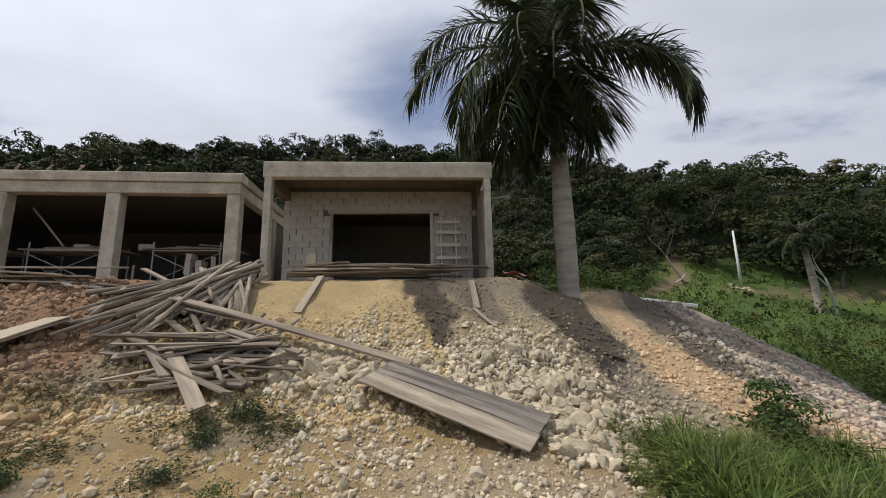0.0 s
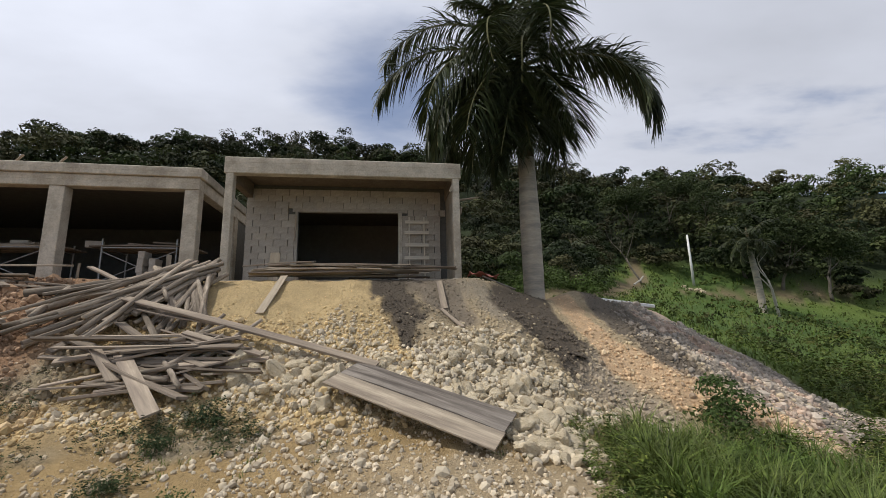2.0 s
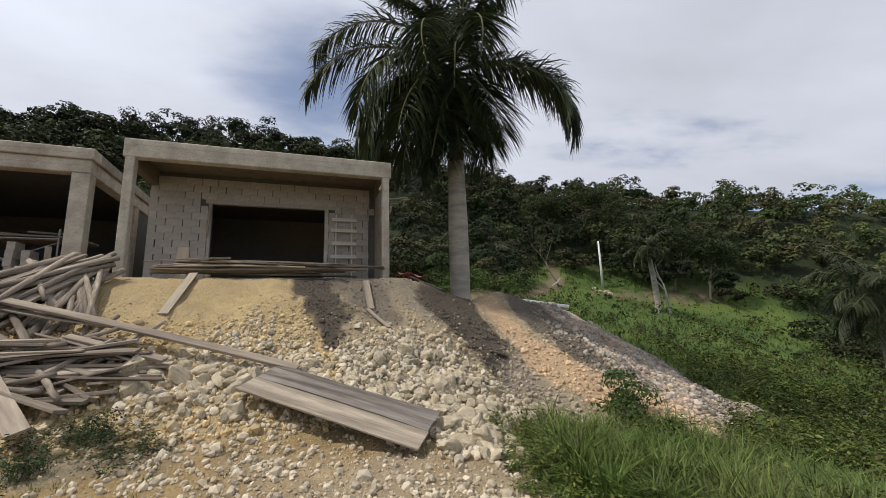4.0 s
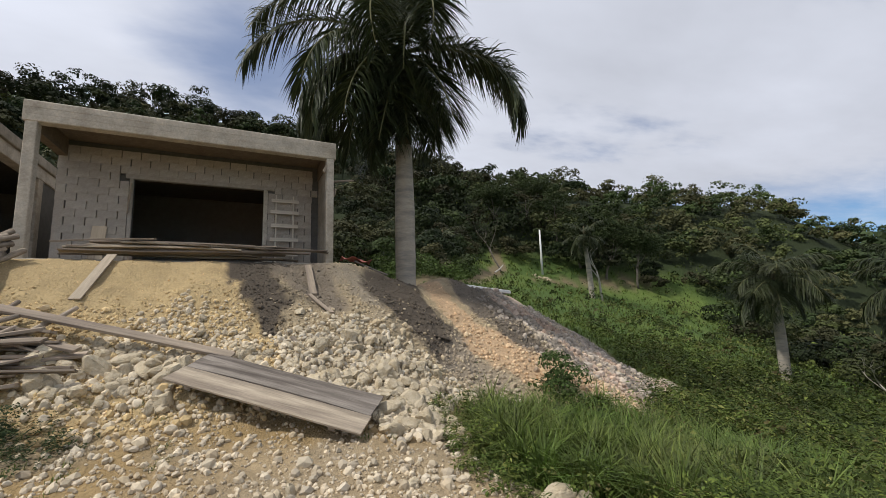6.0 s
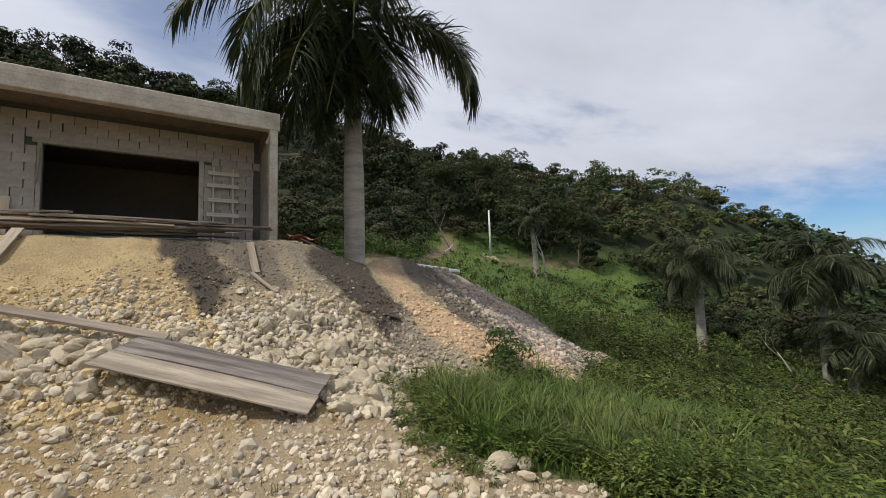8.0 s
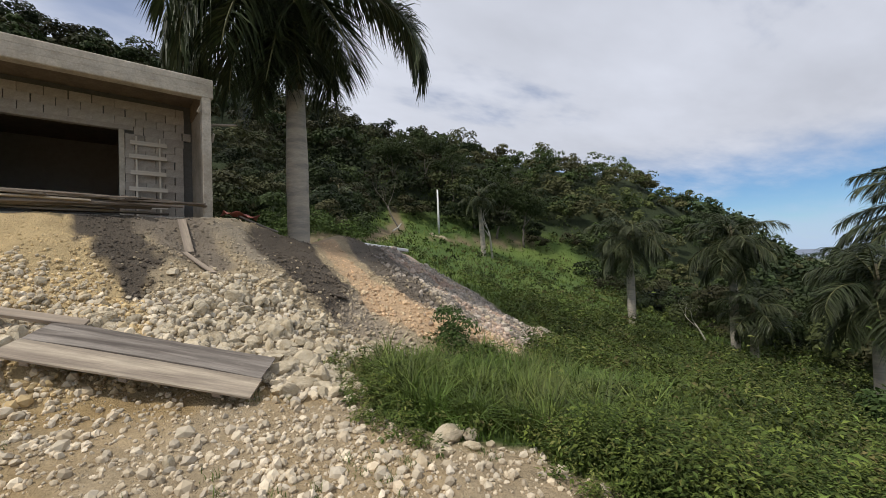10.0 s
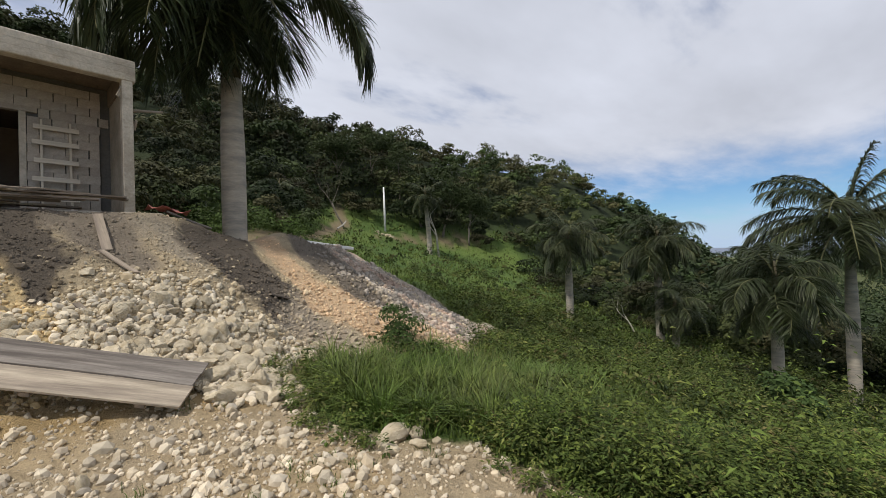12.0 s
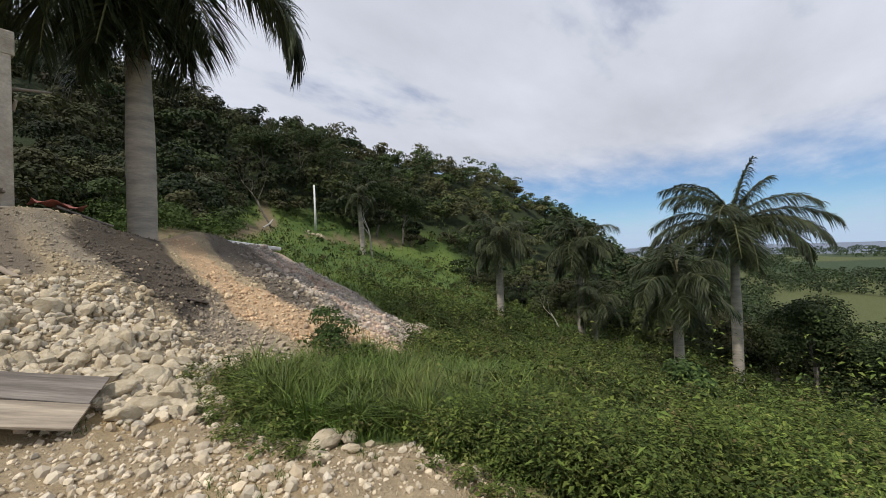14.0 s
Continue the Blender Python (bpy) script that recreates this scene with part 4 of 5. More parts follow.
# heap of boards below it
for i in range(40):
    k = i / 40
    cx, cy = -3.95 + r.uniform(-1.15, 0.95), 6.95 + r.uniform(-0.50, 0.60)
    ang, L = r.gauss(-0.05, 0.36), r.uniform(0.8, 2.1)
    h = 0.05 + 0.34 * k * max(0, 1 - abs(cy - 7.0) / 0.8)
    dx, dy = math.cos(ang) * L / 2, math.sin(ang) * L / 2
    plank(on(cx - dx, cy - dy, h + r.uniform(0, 0.08)), on(cx + dx, cy + dy, h + r.uniform(0, 0.08)), r.uniform(0.09, 0.22), r.uniform(0.025, 0.05), r.uniform(-25, 25),
          label="weathered grey board in a jumbled heap", group="board heap")
for i in range(8):
    cx, cy = -4.2 + r.uniform(-1.0, 0.8), 6.6 + r.uniform(-0.2, 0.8)
    a = r.uniform(-1.2, 1.2)
    log(on(cx, cy, 0.1), on(cx + math.cos(a) * 1.3, cy + math.sin(a) * 1.3, 0.3), 0.05, 0.035, "crooked weathered branch in a heap of boards", "board heap")
plank(on(-3.05, 6.95, 0.02), on(-3.0, 6.5, 0.30), 0.17, 0.03, 0, label="short grey board propped against rubble")
# the long plank down the bank
plank(on(-5.62, 8.35, 0.42), on(-0.5, 6.98, 0.10), 0.17, 0.05, 22, label="very long weathered grey plank laid down the bank")
plank(on(-5.6, 8.3, 0.30), on(-3.2, 7.75, 0.28), 0.16, 0.03, 10)
# stray boards on the bank
plank(on(-3.0, 10.05, 0.12), on(-3.05, 8.65, 0.03), 0.17, 0.03, 0, M_WOOD_PALE, "pale board lying down the yellow bank")
plank(on(0.78, 10.0, 0.06), on(0.82, 8.95, 0.03), 0.15, 0.03)
plank(on(0.72, 8.8, 0.05), on(1.1, 8.15, 0.04), 0.10, 0.025)
plank(on(3.2, 8.05, 0.05), on(3.62, 8.1, 0.05), 0.09, 0.03)
plank(on(0.35, 7.5, 0.05), on(0.62, 6.95, 0.04), 0.09, 0.03)
plank(on(3.9, 6.9, 0.03), on(4.5, 6.0, 0.03), 0.04, 0.02, 0, M_WOOD_PALE, "thin pale stick on the gravel")
# boards over the dirt by the frame
for a, b, w in (((-12.0, 8.2, 0.35), (-7.1, 9.05, 0.42), 0.24), ((-11.5, 8.0, 0.2), (-7.6, 8.75, 0.2), 0.2), ((-10.8, 8.5, 0.15), (-7.2, 8.7, 0.12), 0.2), ((-11.5, 8.3, 0.12), (-7.8, 8.6, 0.1), 0.2),
                ((-9.6, 8.7, 0.15), (-6.6, 8.9, 0.15), 0.16), ((-8.8, 8.9, 0.25), (-7.6, 8.3, 0.2), 0.12), ((-6.9, 9.3, 0.3), (-5.4, 8.9, 0.15), 0.14), ((-10.0, 8.4, 0.28), (-7.9, 8.5, 0.3), 0.2), ((-11.0, 7.9, 0.1), (-8.6, 7.5, 0.1), 0.16)):
    plank(on(*a), on(*b), w, 0.04, r.uniform(-8, 8), label="long grey scaffold plank resting on brown dirt")

# formwork panel at the foot of the bank
pl, pb, pt, pr = (Vector(on(*c)) for c in ((-1.18, 6.47), (1.12, 5.02), (-0.90, 6.95), (1.36, 5.74)))
pc = (pl + pb + pt + pr) / 4 + Vector((0.0, 0.0, 0.15))
e1 = ((pb - pl) + (pr - pt)).normalized()
e2 = (pt - pl) + (pr - pb)
e2 = (e2 - e1 * e2.dot(e1)).normalized()
pm = Matrix((e1, e2, e1.cross(e2))).transposed().to_4x4()
M_PANEL = material("worn_formwork_board", (0.45, 0.38, 0.29), 0.9, 0.28, 1.6, 14.0, 0.5, 20.0, second=(0.25, 0.205, 0.16), stretch=(0.25, 3, 3))
panel = thing("formwork_panel", "wide wooden formwork panel, half cement-stained, on gravel", "panel", at=Matrix.Translation(pc) @ pm)
for nm, y0, y1, mt, lb in (("board", -0.44, -0.06, M_PANEL, "pale bare board"), ("board", -0.056, 0.20, M_WOOD_DARK, "dark cement-stained board"), ("board", 0.204, 0.45, M_WOOD_DARK, "dark cement-stained board")):
    ob = child(nm, plank_mesh(2.72, y1 - y0, 0.03, int(y1 * 100) + 500, mt), panel, pose(-1.36, (y0 + y1) / 2, 0.0), lb)
for x in (-1.0, 0.0, 1.0):
    child("batten", plank_mesh(0.88, 0.09, 0.045, 520, M_WOOD), panel, pose(x, -0.44, -0.042, 0, 0, 90))
# flat sheet on the dirt at the track's edge
sh = thing("plywood_sheet", "pale worn plywood sheet lying on the dirt bank", "sheet", at=along(on(-7.75, 6.35, 0.16), on(-7.2, 7.55, 0.16)))
child("sheet", plank_mesh(1.5, 1.1, 0.02, 530, M_WOOD_PALE), sh, pose(0, 0, 0.02))
child("batten", plank_mesh(1.5, 0.07, 0.05, 531, M_WOOD), sh, pose(0, -0.5, -0.016))
plank(on(-5.75, 5.0, 0.03), on(-5.85, 5.6, 0.10), 0.25, 0.03, 0, M_WOOD_PALE, "short pale board on gravel beside weeds")


# things on and in the houses, by the house's own axes
def inhouse(m, x, y, z):
    return tuple(m @ Vector((x, y, z)))


for i in range(26):
    k = i / 26
    x0 = 0.35 + r.uniform(0, 2.9)
    L = r.uniform(1.8, 3.4)
    y0 = -0.10 + r.uniform(-0.2, 0.30)
    z = 0.03 + 0.040 * (i % 7) + 0.020 * (i // 7)
    plank(inhouse(HOUSE, x0, y0, z + r.uniform(0, 0.04)), inhouse(HOUSE, min(x0 + L, 5.95), y0 + r.uniform(-0.18, 0.18), z + r.uniform(0, 0.05)), r.uniform(0.10, 0.2), 0.034, r.uniform(-14, 14), (M_WOOD, M_WOOD_PALE)[i % 2],
          label="grey timber plank stacked on the porch floor", group="porch planks")
for i in range(7):
    x0, L, a = 0.6 + 0.62 * i + r.uniform(-0.2, 0.2), r.uniform(1.0, 1.9), r.uniform(-0.25, 0.25)
    plank(inhouse(HOUSE, x0, -0.15 + r.uniform(-0.1, 0.2), 0.35), inhouse(HOUSE, min(x0 + L, 6.0), -0.15 + L * math.sin(a), 0.28 + r.uniform(-0.12, 0.12)), r.uniform(0.08, 0.16), 0.035, r.uniform(-20, 20), r.choice((M_WOOD, M_WOOD_PALE, M_LOG)),
          "grey timber plank stacked on the porch floor", "porch planks")
plank(inhouse(HOUSE, 0.92, 1.35, 0.0), inhouse(HOUSE, 0.92, 1.56, 0.95), 0.28, 0.025, 0, M_WOOD_PALE, "short pale board leaning on the block wall")
plank(inhouse(HOUSE, 1.43, 1.56, 1.3), inhouse(HOUSE, 1.46, 1.58, 2.1), 0.06, 0.03, 0, M_WOOD, "narrow batten standing at the opening")
plank(inhouse(HOUSE, 1.6, 1.3, 0.0), inhouse(HOUSE, 1.55, 1.5, 0.4), 0.1, 0.03, 0, M_WOOD)
lad = thing("ladder", "rough timber ladder with wide pale rungs against blocks", "ladder", at=HOUSE @ pose(4.82, 1.40, 0.0, -5, 0, 0))
for x in (0.0, 0.46):
    child("rail", plank_mesh(2.1, 0.06, 0.04, 540, M_LADDER), lad, Matrix.Translation((x, 0, 0)) @ pose(0, 0, 0, 0, -90, 0))
for i, z in enumerate((0.36, 0.78, 1.18, 1.58, 1.92)):
    child("rung", plank_mesh(0.74, 0.10, 0.028, 541 + i, M_LADDER), lad, Matrix.Translation((-0.14, -0.036, z)) @ pose(0, 0, 0, 90, 0, 0))
plank(inhouse(HOUSE, 6.0, 0.10, 2.72), inhouse(HOUSE, 5.86, -0.02, 2.4), 0.07, 0.02, 90, M_WOOD_PALE, "pale splinter of board at the column head")
log(inhouse(HOUSE, 6.13, 0.15, 2.22), inhouse(HOUSE, 6.75, 0.35, 2.38), 0.035, 0.025, "stub of round timber wedged at the column", "")
log(inhouse(HOUSE, 6.16, 0.12, 1.8), inhouse(HOUSE, 6.2, 0.05, 2.0), 0.03, 0.025, "stub of round timber wedged at the column", "")
# red sheet by the footing
bm = bmesh.new()
bmesh.ops.create_grid(bm, x_segments=8, y_segments=4, size=0.5)
for v in bm.verts:
    v.co.z = 0.06 * math.sin(v.co.x * 9) * math.cos(v.co.y * 7) + 0.10 * (0.5 - v.co.x) + 0.02
    v.co.y *= 0.5
    v.co.x *= 0.75
bmesh.ops.solidify(bm, geom=bm.faces[:], thickness=0.012)
M_RED = material("red_plastic", (0.30, 0.10, 0.075), 0.6, 0.2, 3, 20, 0.2, 20)
rx, ry = 2.05, 10.75
tarp = part("tarpaulin", bm, M_RED, at=pose(rx, ry, hz(rx, ry) + 0.10, 0, 0, 8))
tagged(tarp, "crumpled faded red plastic sheet by the footing", "tarpaulin")
plank(on(2.0, 10.6, 0.13), on(2.9, 10.75, 0.06), 0.08, 0.04, 0, M_WOOD_DARK)

# ---- scaffold and clutter inside the frame ----
def scaffold(x0, x1, seed):
    s = thing("scaffold", "tubular steel scaffold carrying planks inside the frame", "scaffold", "scaffolds", FRAME)
    q = random.Random(seed)
    y0, y1, top = 0.75, 1.9, 1.05
    for x in (x0, x1):
        for y in (y0, y1):
            part("upright", tube_bm([(x, y, -0.05), (x, y, top + 0.25)], [0.022, 0.022], 8), M_STEEL, s)
        part("ledger", tube_bm([(x, y0, top), (x, y1, top)], [0.02, 0.02], 8), M_STEEL, s)
    part("rail", tube_bm([(x0, y0, top), (x1, y0, top)], [0.02, 0.02], 8), M_STEEL, s)
    part("brace", tube_bm([(x0, y0 - 0.03, 0.95), (x1, y0 - 0.03, 0.1)], [0.014, 0.014], 6), M_STEEL, s)
    part("brace", tube_bm([(x0, y0 - 0.05, 0.1), (x1, y0 - 0.05, 0.95)], [0.014, 0.014], 6), M_STEEL, s)
    for i in range(4):
        child("deck_plank", plank_mesh(x1 - x0 + 0.7, 0.26, 0.04, seed + i, M_WOOD), s, pose(x0 - 0.3, y0 + 0.1 + 0.28 * i, top + 0.042))
    return s


scaffold(-2.6, -0.75, 600)
scaffold(-5.9, -4.0, 610)
scaffold(-9.0, -7.0, 620)
for a, b in (((-2.0, 0.8, 1.16), (-1.0, 1.2, 1.16)), ((-1.4, 0.9, 1.22), (-0.7, 1.1, 1.22)), ((-2.4, 1.0, 1.14), (-1.6, 0.8, 1.14)), ((-5.6, 0.9, 1.15), (-4.5, 1.0, 1.15)), ((-5.2, 1.2, 1.15), (-4.2, 0.9, 1.18))):
    plank(inhouse(FRAME, *a), inhouse(FRAME, *b), 0.18, 0.05, 0, M_WOOD, "short board lying on the scaffold deck", "scaffold boards")


def hollow_block(m):
    t = thing("hollow_block", "grey hollow concrete block stacked in the frame", "block", "stacked blocks", m)
    bm = bmesh.new()
    for q in ((0, 0.39, 0, 0.03), (0, 0.39, 0.12, 0.15), (0, 0.03, 0.031, 0.119), (0.18, 0.21, 0.031, 0.119), (0.36, 0.39, 0.031, 0.119)):
        box_bm(q[0], q[1], q[2], q[3], 0, 0.19, 0, bm)
    part("shell", bm, M_BLOCK, t)
    return t


first = hollow_block(FRAME @ pose(-1.4, 0.45, -0.05, 0, 0, 90))
for x, n in ((-1.4, 5), (-1.12, 4)):
    for i in range(n):
        if (x, i) != (-1.4, 0):
            copy_thing(first, FRAME @ pose(x + r.uniform(-0.02, 0.02), 0.45, -0.05 + 0.192 * i, 0, 0, 90 + r.uniform(-3, 3)))
copy_thing(first, FRAME @ pose(-5.1, 1.2, 1.14, 0, 0, 10))
copy_thing(first, FRAME @ pose(-3.3, 1.2, 1.14, 0, 0, 10))
plank(inhouse(FRAME, -0.85, 0.6, -0.05), inhouse(FRAME, -0.9, 0.7, 0.85), 0.12, 0.05, 0, M_WOOD_PALE)
plank(inhouse(FRAME, -3.0, 0.6, -0.05), inhouse(FRAME, -3.0, 0.62, 0.6), 0.05, 0.05, 0, M_WOOD_PALE)
# prop leaning at the frame's first bay
plank(inhouse(FRAME, -6.25, 0.05, -0.3), inhouse(FRAME, -6.10, 0.02, 2.5), 0.09, 0.05, 90, M_WOOD_PALE, "upright pale timber prop under the beam")
plank(inhouse(FRAME, -6.0, 0.8, 2.3), inhouse(FRAME, -5.2, 1.0, 1.2), 0.07, 0.04, 0, M_WOOD)
# offcuts along the frame's roof edge
for x, a, L in ((-0.15, 0.6, 0.5), (-3.6, 0.25, 0.45), (-4.6, 0.3, 0.5), (-5.4, 0.2, 0.5), (-6.2, 0.4, 0.5)):
    plank(inhouse(FRAME, x, 0.25, FT + 0.02), inhouse(FRAME, x - L * math.cos(a) * (-1 if x > -1 else 1) * -1, -0.1 if x < -1 else 0.4, FT + 0.02 + L * 0.25), 0.05, 0.03, 0, M_WOOD, "offcut of timber on the slab's edge", "roof offcuts")
plank(inhouse(FRAME, -3.1, -0.06, FT - 0.09), inhouse(FRAME, -2.1, -0.06, FT - 0.09), 0.03, 0.05, 0, M_WOOD, "thin batten along the slab edge")
# pale kerb slab on the crest of the fill
sl = part("kerb_slab", box_bm(-1.7, 1.7, -0.25, 0.25, -0.09, 0.05, 0.02), M_WHITE)
sl.matrix_basis = along((7.2, 14.9, 2.33), (10.0, 16.2, 2.10)) @ pose(1.6, 0, 0)
tagged(sl, "long white concrete kerb lying along the fill's crest", "kerb")

# ---- plain below: hedges and woods ----
rs = np.random.RandomState(41)
hr = 85 * (1500 / 85) ** rs.rand(2600)
ha = np.radians(rs.uniform(70, 114, 2600))
hx, hy = hr * np.sin(ha), hr * np.cos(ha)
wooded = vnoise(hx * 0.012, hy * 0.022, 81) + 0.25 * smooth(hr, 400, 1400) - 0.10 * smooth(hr, 130, 90)
pick = wooded > 0.50
hx, hy, hr = hx[pick], hy[pick], hr[pick]
hrad = rs.uniform(1.6, 3.2, len(hx)) * (1 + hr / 500)
cen = np.stack([hx, hy, height(hx, hy) + hrad * 0.5], 1)
V, F = leaf_cloud(cen, hrad, 70, hrad * 0.22, rs, 0.7, True)
cols = np.repeat(np.array((0.05, 0.075, 0.028)) * rs.uniform(0.5, 1.1, (len(hx), 1)), 210, 0)
hedges = tagged(new("plain_woods", quick_mesh("plain_woods", V, F, M_FOREST, cols)), "dark hedges and copses on the coastal plain", "woods", kind="stuff")


# ---- stones ----
def rock_template(seed, sub, cuts_n=7, lo=0.55, hi=0.95, rough=0.12):
    bm = bmesh.new()
    bmesh.ops.create_icosphere(bm, subdivisions=sub, radius=1.0)
    q = np.random.RandomState(seed)
    cuts = q.normal(size=(cuts_n, 3))
    cuts /= np.linalg.norm(cuts, axis=1, keepdims=True)
    lim = q.uniform(lo, hi, cuts_n)
    v = np.array([tuple(a.co) for a in bm.verts])
    for c, l in zip(cuts, lim):
        d = v @ c
        v = v - np.maximum(d - l, 0)[:, None] * c
    v *= 1 + rough * q.normal(size=(len(v), 1))
    v *= np.array((1.0, q.uniform(0.7, 0.95), q.uniform(0.55, 0.8)))
    f = np.array([[a.index for a in p.verts] for p in bm.faces])
    bm.free()
    return v, f


SMALL = [rock_template(s, 1, 5, 0.65, 1.0, 0.10) for s in range(8)]
LARGE = [rock_template(s + 50, 2, 12, 0.58, 0.92, 0.05) for s in range(8)]
ROUGH = [rock_template(s + 70, 3, 15, 0.55, 0.90, 0.022) for s in range(8)]


def rotations(n, rs):
    q = rs.normal(size=(n, 4))
    q /= np.linalg.norm(q, axis=1, keepdims=True)
    w, x, y, z = q.T
    return np.stack([1 - 2 * (y * y + z * z), 2 * (x * y - z * w), 2 * (x * z + y * w), 2 * (x * y + z * w), 1 - 2 * (x * x + z * z), 2 * (y * z - x * w),
                     2 * (x * z - y * w), 2 * (y * z + x * w), 1 - 2 * (x * x + y * y)], 1).reshape(n, 3, 3)


def heap(name, label, xs, ys, size, colours, templates, rs, sink=0.25):
    """Many stones in one mesh, each a piece of its own."""
    zs = height(xs, ys)
    R = rotations(len(xs), rs)
    which = rs.randint(len(templates), size=len(xs))
    Vs, Fs, Cs, base = [], [], [], 0
    for k, (tv, tf) in enumerate(templates):
        m = np.where(which == k)[0]
        if not len(m):
            continue
        v = np.einsum("nij,vj->nvi", R[m], tv) * size[m][:, None, None]
        v += np.stack([xs[m], ys[m], zs[m] + size[m] * (0.5 - sink)], 1)[:, None, :]
        Vs.append(v.reshape(-1, 3))
        Fs.append((tf[None] + (np.arange(len(m)) * len(tv))[:, None, None]).reshape(-1, 3) + base)
        Cs.append(np.repeat(colours[m], len(tv), 0))
        base += len(m) * len(tv)
    ob = new(name, quick_mesh(name, np.concatenate(Vs), np.concatenate(Fs), M_STONES, np.concatenate(Cs)))
    ob.parent = ground
    return tagged(ob, label, kind="stuff")


def stone_colour(xs, ys, rs, own=0.55, pale=(0.60, 0.52, 0.39)):
    c = ground_colour(xs, ys)
    grey = rs.rand(len(xs), 1) ** 2 * 0.7
    own_colour = np.array(pale) * (1 - grey) + np.array((0.47, 0.435, 0.38)) * grey
    return (c * (1 - own) + own_colour * own) * rs.uniform(0.78, 1.2, (len(xs), 1))


def sample(n, x0, x1, y0, y1, rs, test):
    xs, ys = rs.uniform(x0, x1, n), rs.uniform(y0, y1, n)
    k = test(xs, ys)
    return xs[k], ys[k]


rs = np.random.RandomState(77)
bare = lambda x, y: zone_weights(x, y)[1] < 0.35
# coarse rubble on the lower bank
def lower_bank(x, y):
    w = vnoise(x * 1.1, y * 1.1, 91)
    foot = np.where(x > 1.35, 5.0, np.where(x < -1.2, 6.4, 6.95 - 0.5 * (x + 1))) + 0.4 * (w - 0.5)
    top = 7.95 - 0.5 * (np.abs(x - 0.05) < 0.4) + 0.15 * smooth(x, 0.2, 1.2) - 1.3 * smooth(x, 1.8, 3.0) + 0.5 * smooth(-x, 0.5, 1.2) - 0.7 * smooth(-x, 1.2, 2.6) + 0.9 * (w - 0.5)
    dens = smooth(y, foot - 0.2, foot + 0.3) * (1 - smooth(y, top - 0.5, top + 0.4)) * smooth(x, -3.0, -2.2) * (1 - smooth(x, 3.3, 4.4))
    return (rs.rand(len(x)) < dens) & bare(x, y)
xs, ys = sample(13000, -3.7, 4.8, 4.9, 9.6, rs, lower_bank)
sz = np.clip(np.exp(rs.normal(math.log(0.047), 0.46, len(xs))), 0.028, 0.165) * (1.2 - 0.62 * smooth(ys, 6.2, 8.6)) * (1 - 0.3 * smooth(xs, 2.2, 3.6))
order = np.argsort(-sz)
xs, ys, sz = xs[order], ys[order], sz[order]
heap("rubble", "pale limestone rubble on the bank", xs[1500:], ys[1500:], sz[1500:], stone_colour(xs[1500:], ys[1500:], rs, 0.7), SMALL, rs, 0.15)
heap("rubble", "large pale limestone rubble on the bank", xs[300:1500], ys[300:1500], sz[300:1500], stone_colour(xs[300:1500], ys[300:1500], rs, 0.85), LARGE, rs, 0.2)
rock_meshes = []
for k, (tv, tf) in enumerate(ROUGH):
    rock_meshes.append(quick_mesh("rock", tv, tf, M_STONE))
for i in range(300):
    ob = child("rock", rock_meshes[i % 8], ground, Matrix.LocRotScale((xs[i], ys[i], hz(xs[i], ys[i]) + sz[i] * 0.34), Matrix(rotations(1, rs)[0].tolist()).to_quaternion(), (sz[i],) * 3))
# gravel of the track
def track(x, y):
    w = vnoise(x * 0.9, y * 0.9, 93)
    return (rs.rand(len(x)) < 0.50 + 1.2 * (w - 0.40) + 0.55 * smooth(x, -1.5, 0.5) * smooth(4.9 - y, 0, 0.6)) & bare(x, y) & (np.hypot(x, y) > 0.5)
xs, ys = sample(23000, -6.5, 3.4, -1.5, 7.2, rs, track)
sz = np.clip(np.exp(rs.normal(math.log(0.0165), 0.62, len(xs))), 0.006, 0.085)
heap("gravel", "loose pale gravel on the track", xs, ys, sz, stone_colour(xs, ys, rs, 0.62, (0.59, 0.50, 0.37)), SMALL, rs)
# larger loose stones over the track, gathered in drifts
def drifts(x, y):
    w = fbm(x * 0.8, y * 0.8, 111, 3)
    return (rs.rand(len(x)) < smooth(w, 0.36, 0.62)) & bare(x, y) & (np.hypot(x, y) > 1.0)
xs, ys = sample(4200, -5.5, 3.2, 1.0, 6.4, rs, drifts)
sz = np.clip(np.exp(rs.normal(math.log(0.036), 0.38, len(xs))), 0.018, 0.095)
heap("cobbles", "pale limestone cobbles strewn over the track", xs, ys, sz, stone_colour(xs, ys, rs, 0.75, (0.64, 0.56, 0.43)), SMALL, rs)
# grit of the upper bank and the streaks
def upper(x, y):
    f, d, inside = fill(x, y)
    return (~inside) & (d < 6.5) & bare(x, y) & (zone_weights(x, y)[0] > 0.4)
xs, ys = sample(28000, -5.2, 9.5, 4.6, 13.5, rs, upper)
down = fill(xs, ys)[1]
sand = smooth(-xs, 0.4, 1.0) * (1 - smooth(down, 0.8, 2.0))          # the yellow fill is sand at its top
sz = np.clip(np.exp(rs.normal(math.log(0.019), 0.45, len(xs))), 0.007, 0.08) * (0.75 + 0.75 * smooth(down, 0.6, 3.0)) * (1 - 0.45 * sand)
gc2 = stone_colour(xs, ys, rs, 0.0) * 1.12
light = rs.rand(len(xs)) < (0.04 + 0.2 * smooth(down, 0.8, 2.5)) * np.where(gc2[:, 1] < 0.17, 0.35, 1.0)
gc2[light] = gc2[light] * 0.35 + np.array((0.56, 0.46, 0.31)) * 0.65
heap("grit", "fine gravel and grit on the fill bank", xs, ys, sz, gc2, SMALL, rs)
